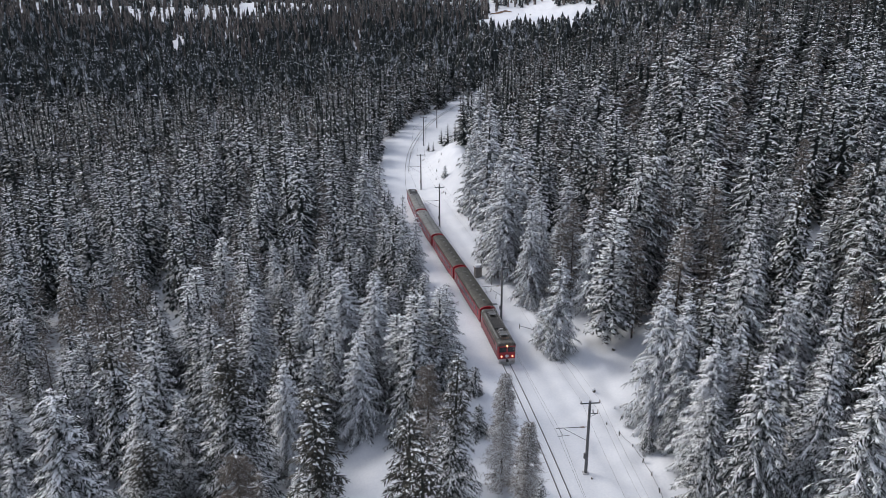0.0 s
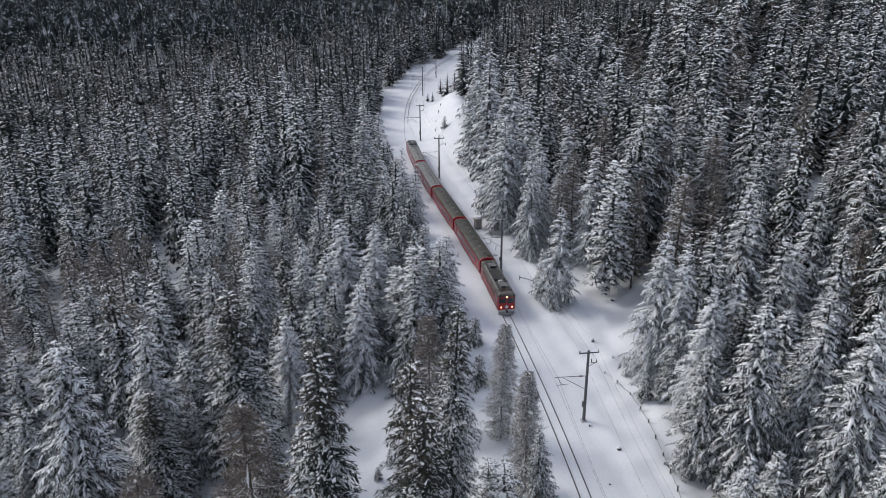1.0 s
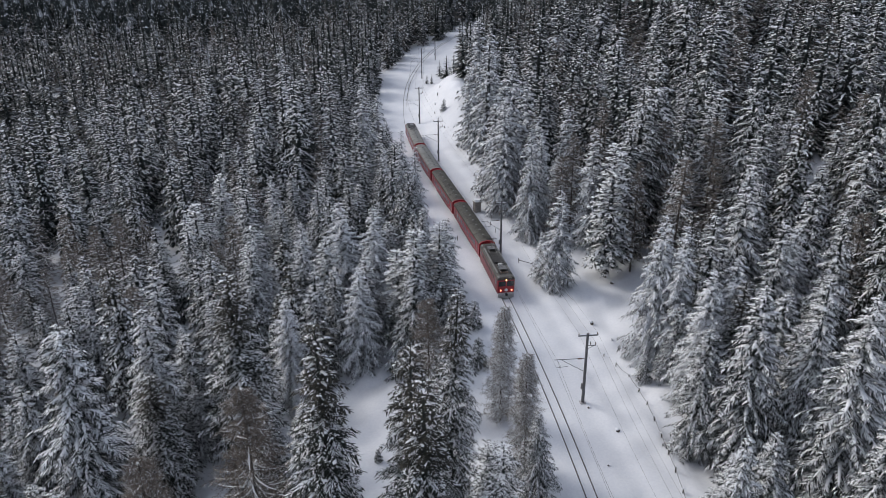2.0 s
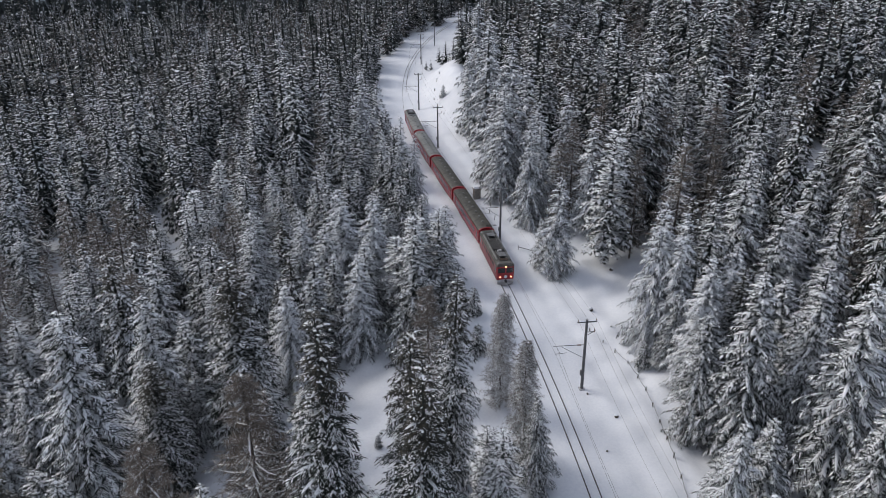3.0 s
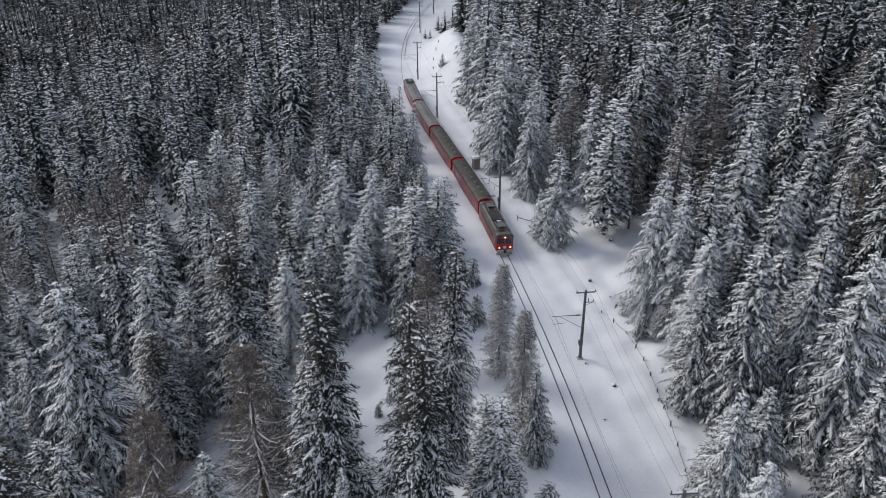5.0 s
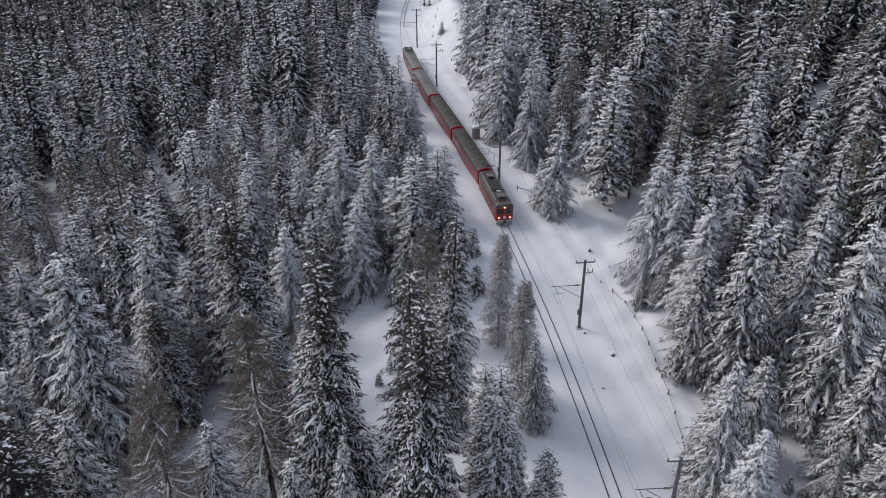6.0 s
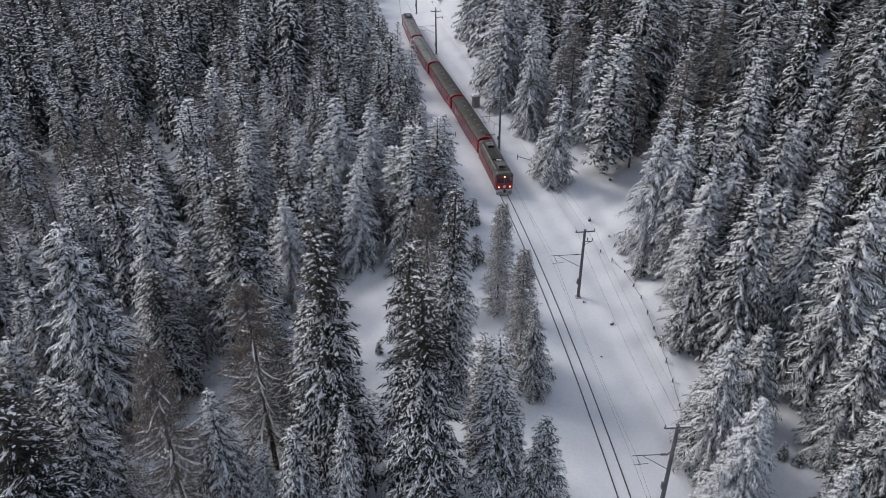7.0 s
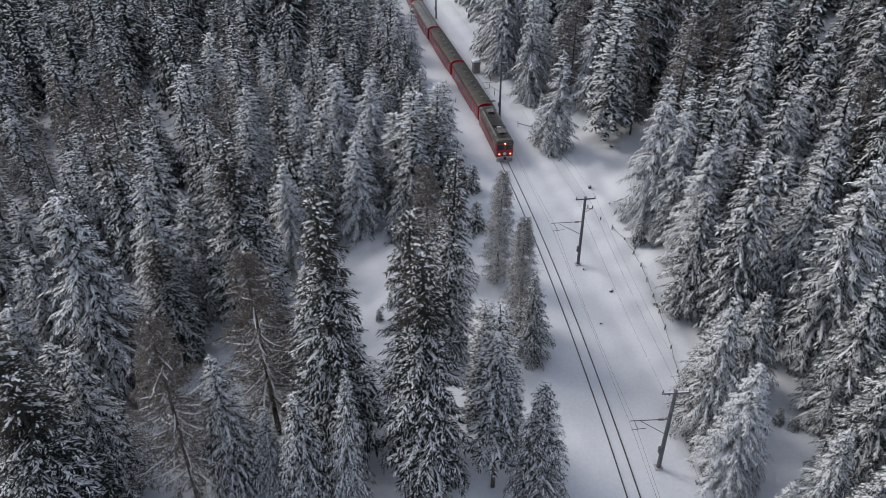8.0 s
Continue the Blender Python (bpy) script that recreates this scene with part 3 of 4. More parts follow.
# old fence up the cut slope above the track
rng_c = random.Random(8)
for i in range(11):
    y = 150.0 + 6.6 * i
    x = float(track_x(y)) + 9.5 + 1.6 * math.sin(i * 0.7)
    post((x, y, float(ground(x, y))), rng_c.uniform(0.6, 1.0), (rng_c.uniform(-14, 14), rng_c.uniform(-14, 14), 30 * i), 0.09)


def earth_bank():
    """A strip of bare brown earth at the top of the far clearing."""
    bm = bmesh.new()
    rows = []
    for i in range(15):
        x = 67 + 2.2 * i
        y = 1066 + 4 * math.sin(i * 0.8)
        z = float(ground(x, y))
        w = 2.0 * math.sin(math.pi * (i + 0.5) / 15) + 0.3
        rows.append([bm.verts.new(q) for q in ((x, y - 3, z + 0.1), (x, y - 2, z + 0.3 + w), (x, y + 3, z + 0.2 + w), (x, y + 4, z - 0.5))])
    for p, q in zip(rows, rows[1:]):
        for j in range(3):
            bm.faces.new((p[j], q[j], q[j + 1], p[j + 1]))
    bmesh.ops.recalc_face_normals(bm, faces=bm.faces)
    tagged(part("earth_bank", bm, mottled("brown_earth", (0.13, 0.07, 0.04), (0.30, 0.18, 0.11), 0.3, 0.9)), "bare brown earth bank at the edge of a far snowy clearing", "earth bank")


earth_bank()

# ---- trees ----
# Every kind is grown as arrays of triangles: slot 0 needles or twigs, 1 snow, 2 bark, 3 brown needles.
UP = np.array((0.0, 0.0, 1.0))


def unit(a):
    return a / (np.linalg.norm(a, axis=-1, keepdims=True) + 1e-9)


class Grow:
    def __init__(self, seed):
        self.rng = np.random.default_rng(seed)
        self.v, self.f, self.m, self.total = [], [], [], 0

    def add(self, corners, tris, slot):
        """n pieces alike: corners as a list of (n, 3) arrays, triangles over them, one slot or one for each piece."""
        pts = np.stack(corners, 1)
        n, k = pts.shape[:2]
        tris = np.asarray(tris, np.int64)
        self.v.append(pts.reshape(-1, 3))
        self.f.append((self.total + np.arange(n)[:, None, None] * k + tris[None]).reshape(-1, 3))
        self.m.append(np.repeat(np.broadcast_to(slot, (n,)), len(tris)))
        self.total += n * k

    def strip(self, rows, slot):
        """Bands along rows of three corners (edge, ridge, edge)."""
        tris = []
        for i in range(len(rows) - 1):
            a, b = 3 * i, 3 * i + 3
            tris += [(a, a + 1, b + 1), (a, b + 1, b), (a + 1, a + 2, b + 2), (a + 1, b + 2, b + 1)]
        self.add([c for row in rows for c in row], tris, slot)

    def leaf(self, root, mid, tip, across, slot, sink=0.0):
        """A pointed frond: two folded halves."""
        drop = UP * sink
        self.add([root, mid + across - drop, mid - across - drop, tip], [(0, 1, 3), (0, 3, 2)], slot)

    def finger(self, root, mid, tip, across, up, slot=1):
        """A low rounded finger of snow that lies along a twig."""
        self.add([root, mid + across, tip, mid - across, mid + up], [(0, 1, 4), (1, 2, 4), (2, 3, 4), (3, 0, 4)], slot)

    def pad(self, at, along, across, up, sides=6):
        """A rounded pad of snow: a fan of slopes round a raised middle."""
        a = np.arange(sides) * 2 * np.pi / sides
        n = len(at)
        ring = [at + (np.cos(b) * self.rng.uniform(0.7, 1.2, (n, 1))) * along + (np.sin(b) * self.rng.uniform(0.7, 1.2, (n, 1))) * across - 0.3 * up for b in a]
        self.add([at + up] + ring, [(0, 1 + k, 1 + (k + 1) % sides) for k in range(sides)], 1)

    def rings(self, zs, rs, sides, slot, jag=0.0):
        a = np.arange(sides) * 2 * np.pi / sides
        pts = np.array([((r * (1 + jag * self.rng.uniform(-1, 1))) * np.cos(b), (r * (1 + jag * self.rng.uniform(-1, 1))) * np.sin(b), z) for z, r in zip(zs, rs) for b in a])
        tris = []
        for i in range(len(zs) - 1):
            for k in range(sides):
                p, q = i * sides + k, i * sides + (k + 1) % sides
                tris += [(p, q, q + sides), (p, q + sides, p + sides)]
        self.add([c[None] for c in pts], tris, slot)

    def stick(self, a, b, r, slot):
        """Thin three-sided twigs from a to b, pointed."""
        w = b - a
        u = unit(np.cross(w, (0.3, 0.2, 1.0))) * r
        n = unit(np.cross(w, u)) * r
        self.add([a + u, a - 0.5 * u + 0.87 * n, a - 0.5 * u - 0.87 * n, b], [(0, 1, 3), (1, 2, 3), (2, 0, 3)], slot)

    def arrays(self):
        return np.concatenate(self.v).astype(np.float32), np.concatenate(self.f).astype(np.int32), np.concatenate(self.m).astype(np.int32)


def spruce(seed, tall, whorls, boughs, radius, snow, gap=0.0, fat=1.0, bare=0.06, power=0.8, bald=0.0, clumps=False, lift=0.0, full=True, line=1.0):
    """A spruce's crown of drooping boughs. gap: the way between side twigs, or 0 for boughs alone, as seen from afar.
    bald: the share at the top that carries little snow; clumps: snow in pads, not in fingers; line: how much snow lies along the boughs."""
    g = Grow(seed)
    rng = g.rng
    z0 = tall * bare
    k = np.arange(whorls)
    u = np.clip((k + rng.uniform(-0.3, 0.3, whorls)) / whorls, 0, 0.985)
    reach = radius * ((1 - u) ** power) * (0.72 + 0.28 * np.minimum(1, u * 7)) + 0.05 * radius + 0.10
    reach *= rng.uniform(0.86, 1.14, whorls)
    g.rings(z0 + np.array((0, 0.3, 0.6, 0.85, 1.0)) * (tall * 0.985 - z0), 0.03 + 0.16 * radius * (1 - np.array((0, 0.3, 0.6, 0.85, 1.0))), 7, 0, 0.3)
    count = np.maximum(4, np.round(boughs * (0.62 + 0.38 * (1 - u)))).astype(int)
    w = np.repeat(k, count)
    n = len(w)
    j = np.concatenate([np.arange(c) for c in count])
    az = 2.4 * w + j * 2 * np.pi / count[w] + rng.normal(0, 0.25, n)
    ub = u[w]
    ln = reach[w] * rng.uniform(0.66, 1.18, n)
    zb = np.minimum(z0 + ub * (tall - z0) + rng.uniform(-0.6, 0.6, n) * (tall - z0) / whorls, tall - 0.15)
    rise, droop = 0.22 + 0.40 * ub + lift + rng.normal(0, 0.06, n), 0.86 - 0.22 * ub + rng.normal(0, 0.10, n)
    bend = rng.normal(0, 0.14, n)
    out, side = np.stack([np.cos(az), np.sin(az), 0 * az], 1), np.stack([-np.sin(az), np.cos(az), 0 * az], 1)
    load = snow * np.where(ub > 1 - bald, 0.32, 1.0) * rng.uniform(0.65, 1.3, n)
    slot = np.where((ub > 1 - bald) & (bald > 0), 3, 0)

    def at(b, t):
        t = np.asarray(t, float)
        h = zb[b] + ln[b] * (rise[b] * t - droop[b] * t * t + 0.16 * droop[b] * t**4)
        return out[b] * (ln[b] * t)[:, None] + side[b] * (bend[b] * ln[b] * t * t)[:, None] + h[:, None] * UP

    every = np.arange(n)
    if not gap:
        # far form: a folded frond and a strip of snow for each bough
        half = ln * rng.uniform(0.20, 0.34, n)
        g.leaf(at(every, 0 * ln + 0.05), at(every, 0 * ln + 0.6), at(every, 0 * ln + 1.0), side * half[:, None], slot, 0.35 * half[:, None])
        b = every[rng.random(n) < load]
        if len(b):
            m = len(b)
            half = fat * np.minimum(0.16 * ln[b] + 0.05, 0.34) * rng.uniform(0.5, 1.25, m)
            s0, s1 = rng.uniform(0.15, 0.45, m), rng.uniform(0.75, 1.0, m)
            h = 0.10 * UP
            g.leaf(at(b, s0) + h, at(b, (s0 + s1) / 2) + h, at(b, s1) + h, side[b] * half[:, None], 1)
    else:
        # snow along the bough
        b = every[rng.random(n) < line * (load + 0.22)]
        if len(b):
            m = len(b)
            s0, s1 = rng.uniform(0.08, 0.45, m), rng.uniform(0.7, 1.02, m)
            rows = []
            for t, wide in zip((0.0, 0.3, 0.6, 0.85, 1.0) if full else (0.0, 0.5, 1.0), (0.6, 1.0, 0.85, 0.7, 0.12) if full else (0.6, 1.0, 0.15)):
                half = (fat * (0.06 + 0.27 * gap) * wide * rng.uniform(0.55, 1.35, m) * np.minimum(1, 0.5 + 0.35 * ln[b]))[:, None]
                c = at(b, s0 + (s1 - s0) * t) + 0.03 * UP
                rows.append((c + side[b] * half, c + UP * half * 0.9, c - side[b] * half))
            g.strip(rows, 1)
        # side twigs in pairs, and one at each tip
        pairs = np.maximum(2, np.ceil(ln * 0.95 / gap)).astype(int)
        b = np.repeat(every, 2 * pairs)
        i = np.concatenate([np.arange(2 * c) for c in pairs])
        sg = np.where(i % 2 == 0, 1.0, -1.0)
        t = 0.10 + 0.90 * (i // 2 + rng.random(len(b))) / pairs[b]
        b, sg, t = np.concatenate([b, every]), np.concatenate([sg, np.zeros(n)]), np.concatenate([t, np.full(n, 0.93)])
        m = len(b)
        root = at(b, t)
        fwd = unit(at(b, t + 0.04) - root)
        long = np.minimum(0.34 * ln[b] * (0.35 + 0.65 * np.sin(np.pi * np.minimum(1, 0.20 + 0.75 * t))), 2.6 * gap + 0.10) * rng.uniform(0.55, 1.35, m) + 0.14
        d = unit(fwd * rng.uniform(0.55, 1.2, m)[:, None] + side[b] * (sg * rng.uniform(0.7, 1.0, m))[:, None])
        hang = rng.uniform(0.15, 0.75, m) * (0.5 if lift else 1.0)

        def along(s):
            return root + d * (0.94 * long * s)[:, None] - UP * (hang * long * s * s)[:, None]

        flat = unit(np.cross(d, UP) + UP * rng.uniform(-0.35, 0.35, m)[:, None])
        half = gap * 0.33 * rng.uniform(0.6, 1.25, m)
        g.leaf(root, along(0.5), along(1.0), flat * half[:, None], slot[b], 0.25 * half[:, None])
        white = rng.random(m) < load[b] * 0.86
        pads = white & (rng.random(m) < (0.42 if clumps else 0.10))
        rest = white & ~pads
        s0, s1 = rng.uniform(-0.08, 0.15, m), rng.uniform(0.65, 1.02, m)
        wide = gap * 0.31 * fat * rng.uniform(0.5, 1.3, m)
        lie = unit(np.cross(d, UP)) * wide[:, None]
        lift_up = 0.025 * UP
        if full:
            g.finger((along(s0) + lift_up)[rest], (along((s0 + s1) / 2) + lift_up)[rest], (along(s1) + lift_up)[rest], lie[rest], (wide * rng.uniform(0.5, 0.9, m))[rest][:, None] * UP)
        else:
            g.leaf((along(s0) + 2 * lift_up)[rest], (along((s0 + s1) / 2) + 2 * lift_up)[rest], (along(s1) + lift_up)[rest], lie[rest] * 1.05, 1, -0.02)
        size = fat * gap * rng.uniform(0.22, 0.55, m)
        c = along(rng.uniform(0.2, 0.95, m)) + 0.03 * UP
        g.pad(c[pads], (d * (size * rng.uniform(0.9, 1.6, m))[:, None])[pads], (unit(np.cross(d, UP)) * size[:, None])[pads], (size * rng.uniform(0.45, 0.8, m))[pads][:, None] * UP, 6 if full else 4)
    top = np.array((0, 0, tall)) + np.array([(0, 0, -0.05), (0.06, 0.02, -0.3), (-0.05, 0.04, -0.6), (0.03, -0.08, -0.9)])
    g.rings((tall * 0.95, tall + 0.1), (0.05, 0.01), 4, 0)
    if gap and not bald:
        g.pad(top, np.array((0.10, 0, 0)) + 0 * top, np.array((0, 0.10, 0)) + 0 * top, 0.10 * UP + 0 * top)
    return g.arrays()


def larch(seed, tall, limbs, twigs, hairs, radius, frost, bare=0.12, thick=0.012, hoar=0.06, limb=0.036):
    """A bare larch: thin arching limbs, twigs on them and a haze of fine hanging shoots, with snow along the limbs."""
    g = Grow(seed)
    rng = g.rng
    u = (np.arange(limbs) + rng.random(limbs)) / limbs
    z = tall * (bare + (0.985 - bare) * u)
    reach = radius * (1 - u) ** 0.62 * rng.uniform(0.55, 1.1, limbs) * (0.65 + 0.35 * np.minimum(1, u * 5)) + 0.25
    az = np.arange(limbs) * 2.4 + rng.normal(0, 0.4, limbs)
    out, side = np.stack([np.cos(az), np.sin(az), 0 * az], 1), np.stack([-np.sin(az), np.cos(az), 0 * az], 1)
    sway, sag, tipup = rng.normal(0, 0.16, limbs), rng.uniform(0.05, 0.42, limbs), rng.uniform(0.0, 0.32, limbs)

    def at(b, t):
        h = z[b] + reach[b] * (tipup[b] * t**3 - sag[b] * t)
        return out[b] * (reach[b] * t)[:, None] + side[b] * (reach[b] * sway[b] * t * t)[:, None] + h[:, None] * UP

    every = np.arange(limbs)
    full = hairs > 0
    cuts = (0.03, 0.35, 0.7, 1.0) if full else (0.03, 1.0)
    for s0, s1, r in zip(cuts, cuts[1:], (1.0, 0.75, 0.5)):
        g.stick(at(every, 0 * u + s0), at(every, 0 * u + s1 + 0.02), limb * r, 0)
    b = every[rng.random(limbs) < frost * np.where(u < 0.6, 1.0, 0.25)]
    m = len(b)
    rows = []
    for t, wide in zip((0.08, 0.35, 0.65, 0.95), (0.6, 1.0, 0.8, 0.3)):
        half = (limb * 2.0 * wide * rng.uniform(0.7, 1.3, m))[:, None]
        c = at(b, np.full(m, t)) + limb * UP
        rows.append((c + side[b] * half, c + UP * half, c - side[b] * half))
    g.strip(rows, 1)
    b = np.repeat(every, twigs)
    m = len(b)
    t = rng.uniform(0.12, 1.0, m)
    root = at(b, t)
    d = unit(out[b] * rng.uniform(0.2, 0.9, m)[:, None] + side[b] * rng.normal(0, 0.8, m)[:, None] + UP * rng.uniform(-0.45, 0.25, m)[:, None])
    long = (0.30 + 0.20 * reach[b]) * rng.uniform(0.5, 1.3, m)
    tip = root + d * long[:, None]
    w = unit(np.cross(d, rng.normal(0, 1, (m, 3)))) * (thick * 1.5)
    g.add([root - w, root + w, tip], [(0, 1, 2)], np.where(rng.random(m) < hoar * 1.5, 1, 0))
    if full:
        i = np.repeat(np.arange(m), hairs)
        q = len(i)
        a = root[i] + (tip - root)[i] * rng.uniform(0.1, 1.0, (q, 1))
        e = a + (d[i] * 0.5 + rng.normal(0, 0.6, (q, 3)) - UP * 0.35) * rng.uniform(0.10, 0.32, (q, 1))
        w = unit(np.cross(e - a, rng.normal(0, 1, (q, 3)))) * thick
        g.add([a - w, a + w, e], [(0, 1, 2)], np.where(rng.random(q) < hoar, 1, 0))
    return g.arrays()


def far_spruce(seed, tall, tiers, sides, radius, snow):
    """A spruce far off: tiers of ragged skirts with scraps of snow on them."""
    g = Grow(seed)
    rng = g.rng
    k = np.repeat(np.arange(tiers), sides)
    n = len(k)
    u = k / tiers
    r = radius * (1 - u) ** 0.8 + 0.25
    a = 2.4 * k + (np.tile(np.arange(sides), tiers) + rng.uniform(-0.25, 0.25, n)) * 2 * math.pi / sides
    b = a + 2 * math.pi / sides * rng.uniform(0.8, 1.3, n)
    low = tall * (0.06 + 0.90 * u)

    def rim(c):
        return np.stack([np.cos(c) * r * rng.uniform(0.7, 1.2, n), np.sin(c) * r * rng.uniform(0.7, 1.2, n), low + rng.uniform(-0.5, 0.7, n)], 1)

    top = (tall * (0.10 + 0.9 * np.minimum(1.0, u + 2.3 / tiers)))[:, None] * UP
    p, q = rim(a), rim(b)
    g.add([top, p, q], [(0, 1, 2)], 0)
    on = rng.random(n) < snow
    if on.any():
        c, o = 0.35 * top + 0.35 * p + 0.3 * q, np.stack([np.cos(a), np.sin(a), 0 * a + 0.6], 1) * 0.18
        e = rng.uniform(0.18, 0.50, (n, 1))
        g.add([(c + o)[on], (c + (p - c) * e + o)[on], (c + (q - c) * e + o)[on]], [(0, 1, 2)], 1)
    return g.arrays()


def trunk_mesh(tall, radius, sides=8):
    g = Grow(7)
    g.rings((-0.6, 0.4, tall * 0.5, tall * 0.97), (radius * 1.25, radius, radius * 0.6, 0.03), sides, 0)
    return g.arrays()


KINDS = {
    "spruce": ("spruce", "tall spruce with drooping snow-laden boughs standing in the snow", "spruce tree", [M_NEEDLE, M_CAP, M_BARK]),
    "snowy": ("spruce", "spruce thickly coated with snow and hoar frost", "spruce tree", [M_NEEDLE_FROST, M_CAP_FULL, M_BARK]),
    "dark": ("spruce", "tall dark spruce with a brown cone-laden top and clumps of snow", "spruce tree", [M_NEEDLE_DEEP, M_CAP, M_BARK, M_NEEDLE_BROWN]),
    "pine": ("pine", "stone pine with rounded snow-capped tufts of needles", "pine tree", [M_NEEDLE, M_CAP, M_BARK]),
    "slim_pine": ("pine", "slim pine with snow-capped tufts and a bare lower trunk", "pine tree", [M_NEEDLE, M_CAP, M_BARK]),
    "larch": ("larch", "bare brown larch with fine twigs and snow on its limbs", "larch tree", [M_TWIG, M_CAP, M_BARK]),
    "frosted": ("larch", "slender bare larch white with frost beside the track", "larch tree", [M_TWIG, M_CAP, M_BARK]),
    "sapling": ("young_spruce", "small young spruce dusted with snow in the clearing", "young spruce", [M_NEEDLE, M_CAP, M_BARK]),
}
TALL = 20.0
SHAPES = ((3.4, 0.78, 0.78), (3.0, 0.66, 0.68), (3.7, 0.86, 0.85), (2.8, 0.72, 0.72), (3.2, 0.90, 0.62))
# close, middle and far forms, all 20 m tall (saplings 4 m)
FORMS = {
    ("spruce", 0): [spruce(11 + i, TALL, 40, 10, r, s, 0.135, 1.15, 0.05, w) for i, (r, s, w) in enumerate(SHAPES)],
    ("snowy", 0): [spruce(17, TALL, 40, 10, 3.4, 0.97, 0.135, 1.3, 0.05, 0.8)],
    ("dark", 0): [spruce(31 + i, TALL, 48, 11, r, 0.62, 0.15, 1.15, 0.06, 0.58, 0.30, clumps=True, lift=0.10, line=0.5) for i, r in enumerate((2.5, 2.8))],
    ("pine", 0): [spruce(41 + i, TALL, 38, 8, 3.0, 0.85, 0.17, 1.2, 0.08, 0.5, clumps=True, lift=0.35, line=0.6) for i in range(2)],
    ("slim_pine", 0): [spruce(45 + i, TALL, 40, 7, 1.8, 0.75, 0.15, 1.0, 0.20, 0.45, lift=0.2) for i in range(2)],
    ("larch", 0): [larch(51 + i, TALL, 130, 24, 12, 3.3, 0.95, 0.14, thick=0.014) for i in range(2)],
    ("frosted", 0): [larch(54 + i, TALL, 200, 22, 12, 2.4, 0.95, 0.05, hoar=0.45, thick=0.016) for i in range(2)],
    ("frosted", 5): [larch(57, TALL, 190, 20, 10, 2.4, 0.95, 0.05, hoar=0.45, thick=0.020)],
    ("spruce", 5): [spruce(21 + i, TALL, 31, 8, r, s + 0.02, 0.22, 0.95, 0.05, w, full=False) for i, (r, s, w) in enumerate(SHAPES)],
    ("snowy", 5): [spruce(27 + i, TALL, 32, 8, 3.5, 0.95, 0.22, 1.2, 0.05, 0.8, full=False) for i in range(2)],
    ("dark", 5): [spruce(36, TALL, 38, 8, 2.8, 0.75, 0.25, 1.1, 0.06, 0.62, 0.28, clumps=True, full=False, line=0.5)],
    ("pine", 5): [spruce(43, TALL, 34, 8, 3.2, 0.95, 0.25, 1.4, 0.10, 0.5, clumps=True, lift=0.35, full=False, line=0.7)],
    ("larch", 5): [larch(58 + i, TALL, 110, 18, 8, 3.4, 0.7, 0.12, thick=0.020) for i in range(2)],
    ("sapling", 0): [spruce(61 + i, 4.0, 16, 7, 1.0, 0.66, 0.12, 0.8, 0.04) for i in range(2)],
    ("spruce", 1): [spruce(71 + i, TALL, 28, 8, r, s - 0.10, 0.32, 0.75, 0.06, w, full=False) for i, (r, s, w) in enumerate(SHAPES)],
    ("snowy", 1): [spruce(77 + i, TALL, 28, 8, r, 0.92, 0.31, 0.95, 0.06, 0.78, full=False) for i, r in enumerate((3.5, 3.0))],
    ("dark", 1): [spruce(81, TALL, 30, 8, 2.9, 0.68, 0.43, 1.0, 0.08, 0.66, 0.3, clumps=True, full=False, line=0.6)],
    ("pine", 1): [spruce(84, TALL, 28, 8, 3.2, 0.85, 0.43, 1.15, 0.10, 0.5, clumps=True, lift=0.35, full=False)],
    ("larch", 1): [larch(86 + i, TALL, 100, 14, 5, 3.4, 0.7, thick=0.032, limb=0.045) for i in range(2)],
    ("spruce", 6): [spruce(121 + i, TALL, 23, 7, r, s - 0.22, 0.9, 0.50, 0.06, w, full=False) for i, (r, s, w) in enumerate(SHAPES)],
    ("snowy", 6): [spruce(131, TALL, 23, 7, 3.4, 0.90, 0.85, 0.60, 0.06, 0.78, full=False)],
    ("larch", 6): [larch(126 + i, TALL, 80, 18, 0, 3.6, 0.6, thick=0.055, hoar=0.08, limb=0.06) for i in range(2)],
    ("spruce", 2): [spruce(91 + i, TALL, 19, 6, r * 1.04, s * 0.74, 0.0, 0.78, 0.07, w) for i, (r, s, w) in enumerate(SHAPES + ((3.3, 0.5, 0.75),))],
    ("larch", 2): [larch(96 + i, TALL, 36, 9, 0, 3.4, 0.2, thick=0.13, hoar=0.09, limb=0.09) for i in range(2)],
    ("spruce", 3): [far_spruce(101 + i, TALL, 8, 6, 3.3, s) for i, s in enumerate((0.45, 0.28, 0.6))],
    ("larch", 3): [larch(106 + i, TALL, 14, 4, 0, 3.0, 0.1, thick=0.26, hoar=0.06, limb=0.12) for i in range(2)],
    ("spruce", 4): [far_spruce(111 + i, TALL, 5, 5, 3.0, s) for i, s in enumerate((0.25, 0.08))],
    ("larch", 4): [far_spruce(116 + i, TALL, 5, 4, 1.7, 0.04) for i in range(2)] + [larch(118, TALL, 6, 2, 0, 3.0, 0.0, thick=0.42, hoar=0.06, limb=0.2)],
}

BREADTH = {(*key, i): 2 * float(np.percentile(np.hypot(f[0][:, 0], f[0][:, 1]), 94)) for key, forms in FORMS.items() for i, f in enumerate(forms)}

